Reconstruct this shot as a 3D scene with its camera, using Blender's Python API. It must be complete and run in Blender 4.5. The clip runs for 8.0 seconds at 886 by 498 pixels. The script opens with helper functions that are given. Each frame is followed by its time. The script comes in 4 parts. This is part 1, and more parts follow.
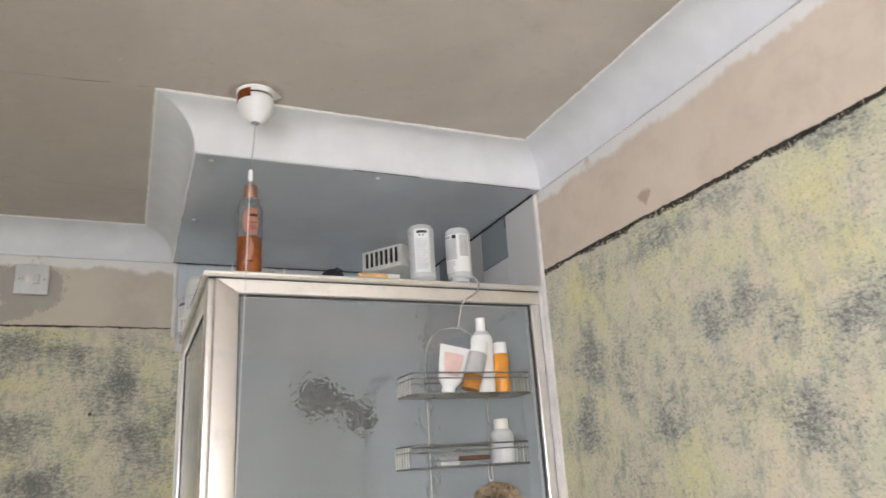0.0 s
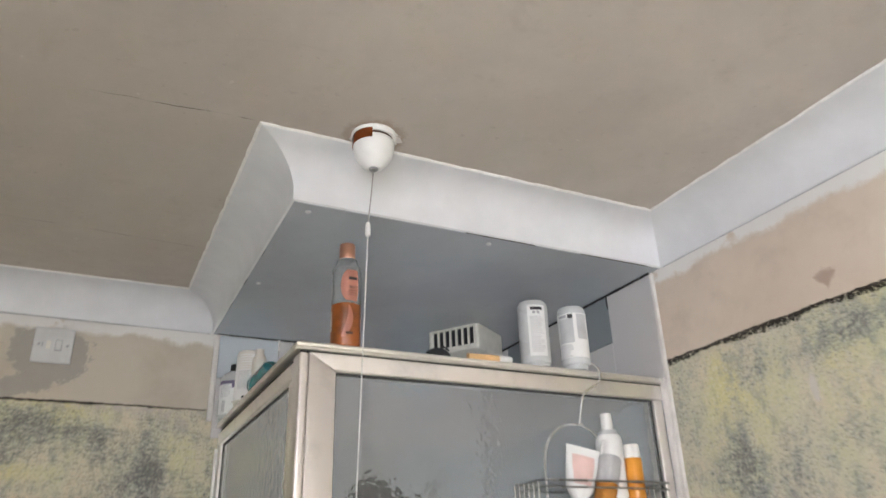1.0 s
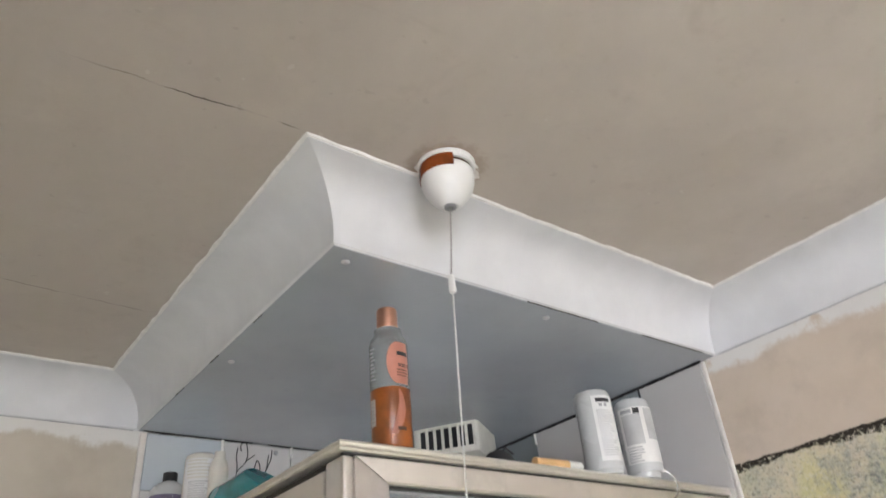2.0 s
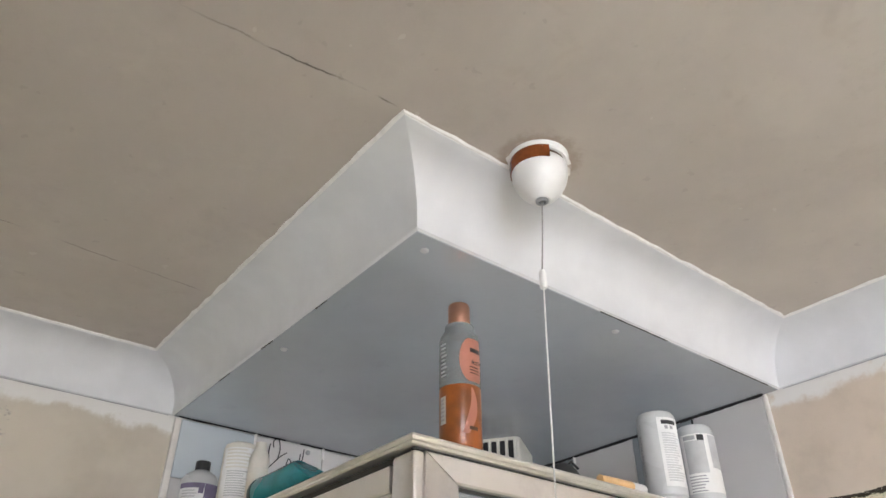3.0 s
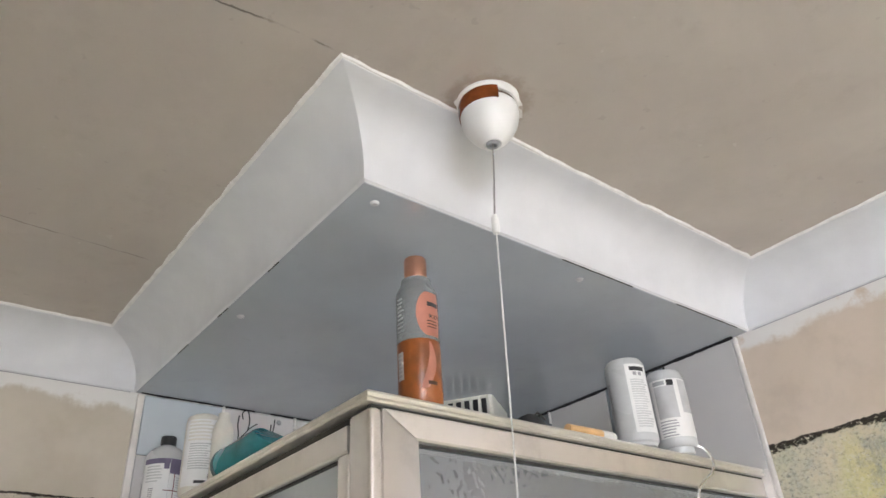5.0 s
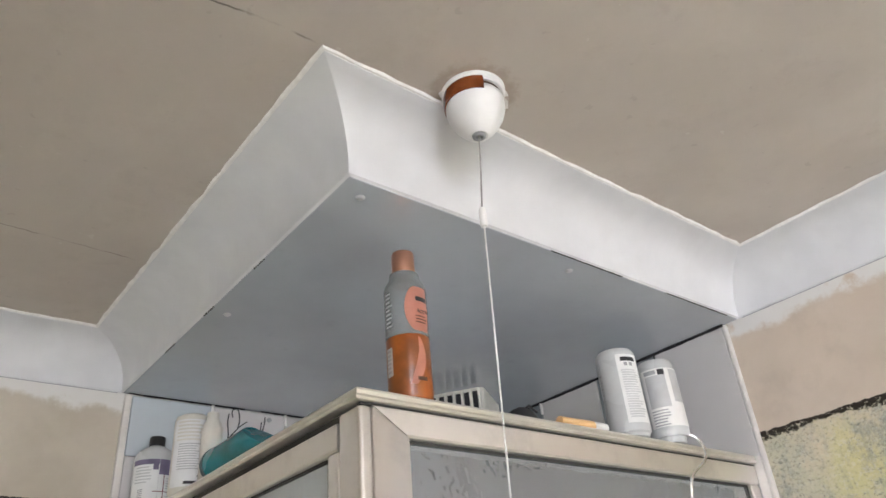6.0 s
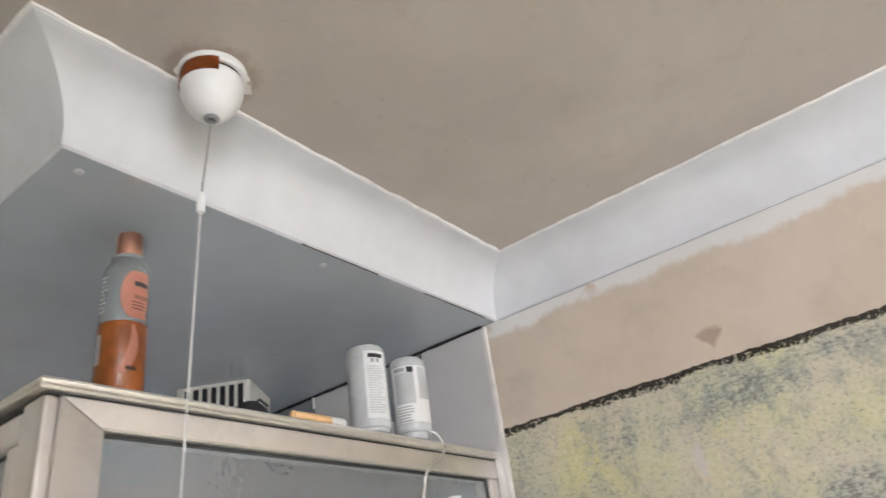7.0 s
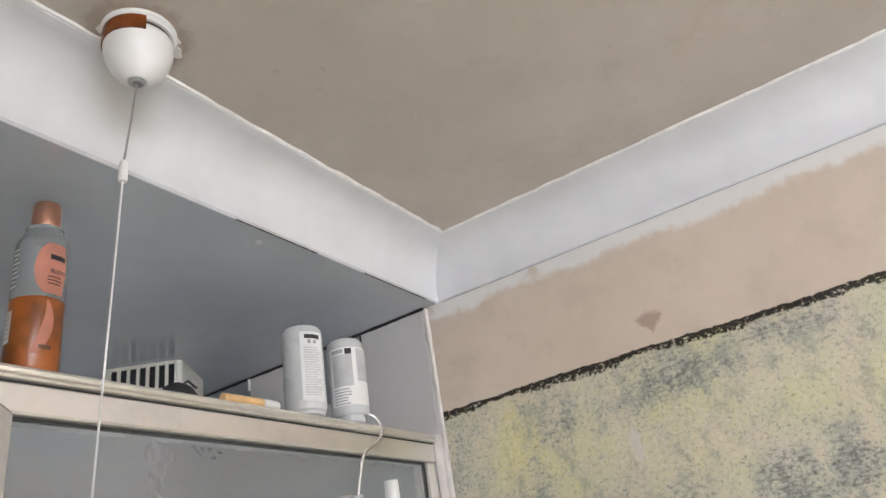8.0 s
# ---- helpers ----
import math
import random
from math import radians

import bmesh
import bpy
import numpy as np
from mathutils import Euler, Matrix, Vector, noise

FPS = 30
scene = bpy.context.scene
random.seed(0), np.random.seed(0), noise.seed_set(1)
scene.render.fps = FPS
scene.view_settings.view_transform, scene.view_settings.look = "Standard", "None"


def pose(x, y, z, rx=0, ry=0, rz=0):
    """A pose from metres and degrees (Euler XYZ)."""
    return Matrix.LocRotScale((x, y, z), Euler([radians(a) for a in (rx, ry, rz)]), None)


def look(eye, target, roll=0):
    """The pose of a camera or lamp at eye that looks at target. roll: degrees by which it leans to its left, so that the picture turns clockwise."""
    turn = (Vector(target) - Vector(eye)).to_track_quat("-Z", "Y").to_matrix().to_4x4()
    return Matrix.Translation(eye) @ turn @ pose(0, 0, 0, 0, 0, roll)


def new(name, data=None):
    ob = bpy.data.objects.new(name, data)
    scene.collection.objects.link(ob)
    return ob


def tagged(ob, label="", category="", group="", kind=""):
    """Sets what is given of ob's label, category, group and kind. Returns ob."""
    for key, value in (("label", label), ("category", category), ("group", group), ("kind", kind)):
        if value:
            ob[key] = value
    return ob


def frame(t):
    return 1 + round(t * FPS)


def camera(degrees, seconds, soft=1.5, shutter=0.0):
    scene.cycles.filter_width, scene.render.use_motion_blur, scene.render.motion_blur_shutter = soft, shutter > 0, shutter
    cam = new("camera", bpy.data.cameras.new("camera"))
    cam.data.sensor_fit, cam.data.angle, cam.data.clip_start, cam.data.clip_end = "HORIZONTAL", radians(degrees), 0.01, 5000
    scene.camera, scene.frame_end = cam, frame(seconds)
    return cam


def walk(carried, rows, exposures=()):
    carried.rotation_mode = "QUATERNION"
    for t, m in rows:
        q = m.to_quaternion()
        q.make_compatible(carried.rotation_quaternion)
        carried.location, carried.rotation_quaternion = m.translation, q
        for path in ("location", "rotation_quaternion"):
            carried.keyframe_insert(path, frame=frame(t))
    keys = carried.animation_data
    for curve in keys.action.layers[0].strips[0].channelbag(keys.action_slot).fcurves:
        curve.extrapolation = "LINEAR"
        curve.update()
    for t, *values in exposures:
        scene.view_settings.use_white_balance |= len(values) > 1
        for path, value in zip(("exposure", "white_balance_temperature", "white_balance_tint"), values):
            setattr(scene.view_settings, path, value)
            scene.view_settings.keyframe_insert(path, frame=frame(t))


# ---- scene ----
cam = camera(63.4, 8.0, soft=1.5, shutter=0.35)
PATH = [
    (0, (-0.007, 0.024, 1.613), (0.766, 1.768, 2.211), -3.6),
    (0.5, (-0.127, 0.102, 1.597), (0.637, 1.85, 2.199), -0.2),
    (1, (-0.193, 0.377, 1.682), (0.623, 2.008, 2.505), -1.9),
    (1.5, (-0.224, 0.643, 1.747), (0.743, 2.174, 2.597), -4.9),
    (2, (-0.324, 0.816, 1.79), (0.758, 2.136, 2.833), -5.5),
    (2.2, (-0.348, 0.859, 1.791), (0.729, 2.146, 2.879), -4.0),
    (3.3, (-0.366, 0.924, 1.776), (0.668, 2.25, 2.859), 0.4),
    (3.5, (-0.362, 0.924, 1.78), (0.671, 2.275, 2.833), -0.2),
    (4, (-0.349, 0.944, 1.774), (0.685, 2.295, 2.825), -1.0),
    (4.5, (-0.333, 0.945, 1.776), (0.715, 2.288, 2.824), -3.0),
    (5, (-0.309, 0.936, 1.776), (0.793, 2.247, 2.808), -3.9),
    (5.2, (-0.308, 0.927, 1.776), (0.79, 2.251, 2.797), -4.8),
    (6.3, (-0.292, 0.944, 1.786), (0.889, 2.216, 2.78), -6.3),
    (6.5, (-0.265, 0.92, 1.786), (1.005, 2.111, 2.771), -7.8),
    (7, (-0.202, 0.85, 1.772), (1.247, 1.849, 2.721), -8.6),
    (7.5, (-0.187, 0.848, 1.779), (1.351, 1.751, 2.684), -9.1),
    (8, (-0.176, 0.86, 1.78), (1.376, 1.757, 2.666), -9.5),
]
walk(cam, [(t, look(eye, target, roll)) for t, eye, target, roll in PATH],
     [(0.0, 0.0), (1.5, 0.02), (2.2, 0.08), (3.5, 0.20), (5.0, 0.18), (6.3, 0.17), (7.0, 0.02), (8.0, -0.03)])

# ---- world, window light ----
world = bpy.data.worlds.new("world")
scene.world = world
world.use_nodes = True
wn = world.node_tree
sky = wn.nodes.new("ShaderNodeTexSky")
sky.sky_type = 'NISHITA'
sky.sun_disc = False
sky.sun_elevation = radians(38)
sky.sun_rotation = radians(250)
wn.nodes["Background"].inputs["Strength"].default_value = 0.1
wn.links.new(sky.outputs["Color"], wn.nodes["Background"].inputs["Color"])

sun_data = bpy.data.lights.new("sun", 'SUN')
sun_data.energy = 0.8
sun_data.angle = radians(14)
sun_data.color = (1.0, 0.95, 0.88)
sun = new("sun", sun_data)
sun.matrix_world = look((6, -3, 6), (0, 0, 0))

# sky light that enters through the window opening
win_data = bpy.data.lights.new("window_light", 'AREA')
win_data.shape = 'RECTANGLE'
win_data.size, win_data.size_y = 1.16, 1.06
win_data.energy = 101
win_data.color = (0.925, 0.957, 1.045)
win_light = new("window_light", win_data)
win_light.matrix_world = look((-1.54, -1.80, 1.60), (1.0, -1.80, 1.60))

# ---- plan ----
CEIL = 2.419
EAST = 0.970
NORTH = 2.426
WEST = -1.45
SOUTH = -2.60
SOFFIT = 2.322
BX, BY = 0.090, 1.555          # free corner of the bulkhead
COVE = 0.087
RIM = 2.070                    # top of the shower frame
SX, SY = 0.127, 1.605          # free corner of the shower frame


# ---- node helpers ----
def material(name, rough=0.6, metal=0.0, color=(0.5, 0.5, 0.5)):
    m = bpy.data.materials.new(name)
    m.use_nodes = True
    b = m.node_tree.nodes["Principled BSDF"]
    b.inputs["Roughness"].default_value = rough
    b.inputs["Metallic"].default_value = metal
    b.inputs["Base Color"].default_value = (*color, 1)
    return m, m.node_tree, b


def put_in(nt, socket, value):
    if isinstance(value, bpy.types.NodeSocket):
        nt.links.new(value, socket)
    elif isinstance(value, tuple) and len(value) == 3 and socket.type == 'RGBA':
        socket.default_value = (*value, 1)
    else:
        socket.default_value = value


def position(nt):
    return nt.nodes.new("ShaderNodeNewGeometry").outputs["Position"]


def local(nt):
    return nt.nodes.new("ShaderNodeTexCoord").outputs["Object"]


def stretch(nt, vec, sx, sy, sz):
    n = nt.nodes.new("ShaderNodeMapping")
    put_in(nt, n.inputs["Vector"], vec)
    n.inputs["Scale"].default_value = (sx, sy, sz)
    return n.outputs["Vector"]


def grain(nt, vec, scale, detail=4.0, rough=0.55, distort=0.0):
    n = nt.nodes.new("ShaderNodeTexNoise")
    put_in(nt, n.inputs["Vector"], vec)
    n.inputs["Scale"].default_value = scale
    n.inputs["Detail"].default_value = detail
    n.inputs["Roughness"].default_value = rough
    n.inputs["Distortion"].default_value = distort
    return n.outputs["Fac"]


def calc(nt, op, a, b=0.0, clamp=False):
    n = nt.nodes.new("ShaderNodeMath")
    n.operation = op
    n.use_clamp = clamp
    put_in(nt, n.inputs[0], a)
    put_in(nt, n.inputs[1], b)
    return n.outputs[0]


def ramp(nt, value, low, high):
    """0 below low, 1 above high; turned round when low > high."""
    n = nt.nodes.new("ShaderNodeMapRange")
    n.interpolation_type = 'SMOOTHSTEP'
    put_in(nt, n.inputs["Value"], value)
    n.inputs["From Min"].default_value = min(low, high)
    n.inputs["From Max"].default_value = max(low, high)
    n.inputs["To Min"].default_value = 0.0 if low < high else 1.0
    n.inputs["To Max"].default_value = 1.0 if low < high else 0.0
    return n.outputs["Result"]


def mix(nt, fac, a, b):
    n = nt.nodes.new("ShaderNodeMix")
    n.data_type = 'RGBA'
    put_in(nt, n.inputs["Factor"], fac)
    put_in(nt, n.inputs[6], a)
    put_in(nt, n.inputs[7], b)
    return n.outputs[2]


def relief(nt, bsdf, height, strength=0.3, distance=0.002):
    n = nt.nodes.new("ShaderNodeBump")
    n.inputs["Strength"].default_value = strength
    n.inputs["Distance"].default_value = distance
    put_in(nt, n.inputs["Height"], height)
    nt.links.new(n.outputs["Normal"], bsdf.inputs["Normal"])


# ---- materials ----
def simple(name, color, rough=0.5, metal=0.0, vary=0.12, scale=30.0, bump=0.08):
    m, nt, b = material(name, rough, metal, color)
    p = local(nt)
    dark = tuple(c * (1 - vary) for c in color)
    light = tuple(min(1.0, c * (1 + vary * 0.6)) for c in color)
    g = grain(nt, p, scale, 5.0)
    put_in(nt, b.inputs["Base Color"], mix(nt, ramp(nt, g, 0.3, 0.7), dark, light))
    g2 = grain(nt, p, scale * 0.3, 3.0)
    r = nt.nodes.new("ShaderNodeMapRange")
    put_in(nt, r.inputs["Value"], g2)
    r.inputs["To Min"].default_value = max(0.02, rough - 0.08)
    r.inputs["To Max"].default_value = min(1.0, rough + 0.08)
    put_in(nt, b.inputs["Roughness"], r.outputs["Result"])
    if bump:
        relief(nt, b, grain(nt, p, scale * 5, 3.0), bump, 0.001)
    return m


def make_wall():
    """Stripped wall: bare plaster above, a ragged dark edge, distressed yellow and grey paint below."""
    m, nt, b = material("stripped_wall", 0.85)
    p = position(nt)
    sep = nt.nodes.new("ShaderNodeSeparateXYZ")
    put_in(nt, sep.inputs[0], p)
    x, y, z = sep.outputs
    east = ramp(nt, x, 0.5, 0.6)
    # plaster
    n1 = grain(nt, p, 2.6, 5.0, 0.6)
    n2 = grain(nt, p, 14.0, 6.0, 0.6)
    plaster = mix(nt, ramp(nt, n1, 0.35, 0.65), (0.56, 0.462, 0.368), (0.62, 0.522, 0.428))
    plaster = mix(nt, calc(nt, 'MULTIPLY', ramp(nt, n2, 0.45, 0.75), 0.42), plaster, (0.45, 0.375, 0.30))
    west_tone = mix(nt, ramp(nt, n1, 0.4, 0.6), (0.47, 0.415, 0.335), (0.56, 0.50, 0.415))
    plaster = mix(nt, calc(nt, 'SUBTRACT', 1.0, east), plaster, west_tone)
    # bare grey cement round the switch plate
    dx = calc(nt, 'SUBTRACT', x, -0.305)
    dz = calc(nt, 'MULTIPLY', calc(nt, 'SUBTRACT', z, 2.225), 1.35)
    r1 = calc(nt, 'SQRT', calc(nt, 'ADD', calc(nt, 'MULTIPLY', dx, dx), calc(nt, 'MULTIPLY', dz, dz)))
    wob = calc(nt, 'MULTIPLY', calc(nt, 'SUBTRACT', grain(nt, p, 20.0, 9.0, 0.75), 0.5), 0.24)
    ux = calc(nt, 'ADD', x, 0.36)
    uz = calc(nt, 'MULTIPLY', calc(nt, 'SUBTRACT', calc(nt, 'SUBTRACT', z, 2.143), calc(nt, 'MULTIPLY', ux, 0.45)), 2.6)
    r2 = calc(nt, 'SQRT', calc(nt, 'ADD', calc(nt, 'MULTIPLY', ux, ux), calc(nt, 'MULTIPLY', uz, uz)))
    r1 = calc(nt, 'MINIMUM', r1, calc(nt, 'ADD', r2, 0.01))
    cement = calc(nt, 'MULTIPLY', ramp(nt, calc(nt, 'ADD', r1, wob), 0.108, 0.098), calc(nt, 'SUBTRACT', 1.0, east))
    plaster = mix(nt, calc(nt, 'MULTIPLY', cement, 0.62), plaster, (0.29, 0.275, 0.26))
    # white filler under the coving, with a ragged lower edge
    low = calc(nt, 'MULTIPLY', calc(nt, 'SUBTRACT', grain(nt, p, 9.0, 9.0, 0.70), 0.5), 0.085)
    filler = ramp(nt, calc(nt, 'ADD', z, low), 2.284, 2.304)
    filler = calc(nt, 'MULTIPLY', filler, ramp(nt, n2, 0.30, 0.42))
    plaster = mix(nt, calc(nt, 'MULTIPLY', filler, 0.9), plaster, (0.74, 0.725, 0.70))
    # brown chip and its soft outline on the east wall
    cy = calc(nt, 'SUBTRACT', y, 1.156)
    cz = calc(nt, 'SUBTRACT', z, 2.146)
    skew = calc(nt, 'ADD', cz, calc(nt, 'MULTIPLY', calc(nt, 'ABSOLUTE', cy), -0.55))
    cr = calc(nt, 'ADD', calc(nt, 'MULTIPLY', calc(nt, 'ABSOLUTE', cy), 0.75), calc(nt, 'ABSOLUTE', skew))
    cr = calc(nt, 'ADD', cr, calc(nt, 'MULTIPLY', calc(nt, 'SUBTRACT', grain(nt, p, 45.0, 5.0, 0.7), 0.5), 0.032))
    chip = calc(nt, 'MULTIPLY', calc(nt, 'MULTIPLY', ramp(nt, cr, 0.024, 0.014), east), 0.8)
    plaster = mix(nt, chip, plaster, (0.36, 0.255, 0.195))
    # distressed paint: soft yellow, peach and green, worn through to grey in patches
    hor = calc(nt, 'SUBTRACT', y, x)
    flat = nt.nodes.new("ShaderNodeCombineXYZ")
    put_in(nt, flat.inputs[0], hor)
    put_in(nt, flat.inputs[1], z)
    fv = flat.outputs[0]
    up = stretch(nt, fv, 1.0, 0.55, 1.0)
    side = stretch(nt, fv, 0.45, 1.3, 1.0)
    a1 = grain(nt, fv, 5.5, 9.0, 0.68)
    a2 = grain(nt, fv, 3.2, 8.0, 0.66)
    a5 = grain(nt, up, 10.0, 9.0, 0.72)
    fine = grain(nt, fv, 85.0, 6.0, 0.75)
    fine2 = grain(nt, side, 110.0, 5.0, 0.75)
    mid = grain(nt, up, 28.0, 6.0, 0.72)

    def blots(rows):
        total = None
        for h0, z0, rh, rz in rows:
            mp = nt.nodes.new("ShaderNodeMapping")
            mp.vector_type = 'TEXTURE'
            mp.inputs["Location"].default_value = (h0, z0, 0)
            mp.inputs["Scale"].default_value = (rh, rz, 1)
            put_in(nt, mp.inputs["Vector"], fv)
            ln = nt.nodes.new("ShaderNodeVectorMath")
            ln.operation = 'LENGTH'
            put_in(nt, ln.inputs[0], mp.outputs["Vector"])
            k = ramp(nt, ln.outputs["Value"], 1.5, 0.2)
            total = k if total is None else calc(nt, 'MAXIMUM', total, k)
        return total

    worn = blots([(0.457, 1.86, 0.05, 0.12), (0.49, 1.72, 0.05, 0.09), (0.33, 1.80, 0.05, 0.09), (0.06, 1.868, 0.07, 0.05), (-0.03, 1.865, 0.06, 0.045), (-0.09, 1.81, 0.05, 0.05),
                  (-0.01, 2.077, 0.10, 0.022), (0.14, 2.045, 0.09, 0.03), (-0.26, 2.095, 0.07, 0.03), (-0.225, 1.81, 0.05, 0.03), (0.20, 1.69, 0.08, 0.06), (-0.12, 1.64, 0.08, 0.05),
                  (2.76, 2.040, 0.13, 0.045), (2.62, 2.025, 0.10, 0.035), (2.745, 1.81, 0.11, 0.045), (2.45, 1.92, 0.030, 0.10), (2.41, 1.78, 0.06, 0.07), (2.69, 1.65, 0.10, 0.05)])
    bright = blots([(-0.01, 1.975, 0.11, 0.05), (-0.21, 2.03, 0.07, 0.06), (-0.22, 1.90, 0.08, 0.05), (0.17, 1.60, 0.06, 0.07), (0.48, 2.02, 0.05, 0.06), (2.39, 1.98, 0.05, 0.07), (2.75, 1.93, 0.09, 0.03), (2.755, 1.70, 0.07, 0.04)])
    yellow = mix(nt, ramp(nt, a2, 0.38, 0.62), (0.63, 0.57, 0.295), (0.58, 0.555, 0.345))
    pale = mix(nt, ramp(nt, a5, 0.36, 0.64), (0.63, 0.545, 0.40), (0.54, 0.53, 0.39))
    yk = calc(nt, 'ADD', calc(nt, 'MULTIPLY', bright, 0.14), calc(nt, 'SUBTRACT', grain(nt, up, 5.0, 9.0, 0.7), 0.12))
    paint = mix(nt, ramp(nt, yk, 0.32, 0.56), pale, yellow)
    lilac = ramp(nt, grain(nt, up, 8.0, 7.0, 0.7), 0.52, 0.66)
    paint = mix(nt, calc(nt, 'MULTIPLY', lilac, 0.55), paint, (0.52, 0.465, 0.42))
    # fine mottling
    paint = mix(nt, calc(nt, 'MULTIPLY', ramp(nt, mid, 0.50, 0.64), 0.55), paint, (0.345, 0.33, 0.26))
    paint = mix(nt, calc(nt, 'MULTIPLY', ramp(nt, fine, 0.51, 0.61), 0.62), paint, (0.70, 0.655, 0.50))
    # grey wear
    patch = calc(nt, 'ADD', calc(nt, 'MULTIPLY', worn, 0.21), calc(nt, 'ADD', calc(nt, 'MULTIPLY', calc(nt, 'SUBTRACT', a1, 0.5), 1.25), 0.435))
    patch = calc(nt, 'SUBTRACT', patch, calc(nt, 'MULTIPLY', bright, 0.10))
    patch = calc(nt, 'ADD', patch, calc(nt, 'MULTIPLY', calc(nt, 'SUBTRACT', 1.0, east), 0.030))
    tone = mix(nt, ramp(nt, mid, 0.40, 0.62), (0.40, 0.40, 0.36), (0.275, 0.285, 0.275))
    rough_patch = calc(nt, 'ADD', patch, calc(nt, 'MULTIPLY', calc(nt, 'SUBTRACT', mid, 0.5), 0.60))
    rough_patch = calc(nt, 'ADD', rough_patch, calc(nt, 'MULTIPLY', calc(nt, 'SUBTRACT', fine, 0.5), 0.55))
    paint = mix(nt, calc(nt, 'MULTIPLY', ramp(nt, rough_patch, 0.30, 0.74), 0.74), paint, tone)
    speck = grain(nt, fv, 150.0, 4.0, 0.8)
    paint = mix(nt, calc(nt, 'MULTIPLY', ramp(nt, speck, 0.53, 0.63), 0.42), paint, (0.23, 0.215, 0.16))
    paint = mix(nt, calc(nt, 'MULTIPLY', ramp(nt, speck, 0.46, 0.37), 0.35), paint, (0.70, 0.66, 0.52))
    dabs = calc(nt, 'ADD', calc(nt, 'MULTIPLY', calc(nt, 'ADD', fine, speck), 0.5), calc(nt, 'MULTIPLY', patch, 0.30))
    dabs = ramp(nt, dabs, 0.665, 0.765)
    paint = mix(nt, calc(nt, 'MULTIPLY', dabs, 0.58), paint, (0.11, 0.115, 0.115))
    scratch = calc(nt, 'ADD', fine2, calc(nt, 'MULTIPLY', patch, 0.42))
    scratch = calc(nt, 'ADD', scratch, calc(nt, 'MULTIPLY', calc(nt, 'SUBTRACT', 1.0, east), 0.05))
    paint = mix(nt, calc(nt, 'MULTIPLY', ramp(nt, scratch, 0.76, 0.85), 0.42), paint, (0.085, 0.08, 0.075))
    chips = calc(nt, 'MULTIPLY', ramp(nt, grain(nt, fv, 130.0, 3.0, 0.6), 0.62, 0.68), ramp(nt, patch, 0.38, 0.55))
    paint = mix(nt, calc(nt, 'MULTIPLY', chips, 0.7), paint, (0.52, 0.49, 0.44))
    # plaster smeared over the paint beside the shower
    smear = calc(nt, 'MULTIPLY', blots([(2.405, 2.085, 0.05, 0.04), (2.56, 2.10, 0.16, 0.012)]), ramp(nt, mid, 0.40, 0.60))
    paint = mix(nt, calc(nt, 'MULTIPLY', smear, 0.8), paint, (0.52, 0.46, 0.40))
    # pale scuff
    sy2 = calc(nt, 'MULTIPLY', calc(nt, 'SUBTRACT', y, 1.231), 3.0)
    sz2 = calc(nt, 'SUBTRACT', z, 1.965)
    sr = calc(nt, 'SQRT', calc(nt, 'ADD', calc(nt, 'MULTIPLY', sy2, sy2), calc(nt, 'MULTIPLY', sz2, sz2)))
    sr = calc(nt, 'ADD', sr, calc(nt, 'MULTIPLY', calc(nt, 'SUBTRACT', mid, 0.5), 0.05))
    paint = mix(nt, calc(nt, 'MULTIPLY', calc(nt, 'MULTIPLY', ramp(nt, sr, 0.032, 0.018), east), 0.75), paint, (0.60, 0.55, 0.52))
    # the edge between both
    zz = calc(nt, 'ADD', z, calc(nt, 'MULTIPLY', calc(nt, 'SUBTRACT', grain(nt, fv, 6.0, 3.0), 0.5), 0.010))
    zz = calc(nt, 'ADD', zz, calc(nt, 'MULTIPLY', calc(nt, 'SUBTRACT', grain(nt, fv, 70.0, 4.0, 0.6), 0.5), 0.009))
    above = ramp(nt, zz, 2.1035, 2.1065)
    color = mix(nt, above, paint, plaster)
    below = calc(nt, 'SUBTRACT', 2.1095, zz)
    thick = calc(nt, 'ADD', 0.0072, calc(nt, 'MULTIPLY', ramp(nt, grain(nt, fv, 7.0, 3.0), 0.30, 0.62), 0.0085))
    thick = calc(nt, 'ADD', thick, calc(nt, 'MULTIPLY', calc(nt, 'SUBTRACT', grain(nt, fv, 60.0, 5.0, 0.75), 0.5), 0.016))
    thick = calc(nt, 'MULTIPLY', thick, calc(nt, 'ADD', 0.45, calc(nt, 'MULTIPLY', east, 0.70)))
    edge = calc(nt, 'MULTIPLY', ramp(nt, below, -0.0010, 0.0010), ramp(nt, calc(nt, 'SUBTRACT', thick, below), -0.0012, 0.0012))
    holes = ramp(nt, calc(nt, 'ADD', grain(nt, fv, 140.0, 4.0, 0.75), calc(nt, 'MULTIPLY', below, 9.0)), 0.68, 0.60)
    edge = calc(nt, 'MULTIPLY', edge, holes)
    edge = calc(nt, 'MULTIPLY', edge, ramp(nt, grain(nt, stretch(nt, fv, 1, 0.1, 1), 26.0, 3.0, 0.6), 0.70, 0.64))
    color = mix(nt, calc(nt, 'MULTIPLY', edge, 0.95), color, (0.012, 0.008, 0.005))
    b.inputs["Specular IOR Level"].default_value = 0.2
    put_in(nt, b.inputs["Base Color"], color)
    h = calc(nt, 'ADD', calc(nt, 'MULTIPLY', above, 1.2), calc(nt, 'MULTIPLY', fine, 0.35))
    h = calc(nt, 'ADD', h, calc(nt, 'MULTIPLY', filler, 0.4))
    h = calc(nt, 'SUBTRACT', h, calc(nt, 'MULTIPLY', edge, 0.8))
    relief(nt, b, h, 0.5, 0.003)
    return m


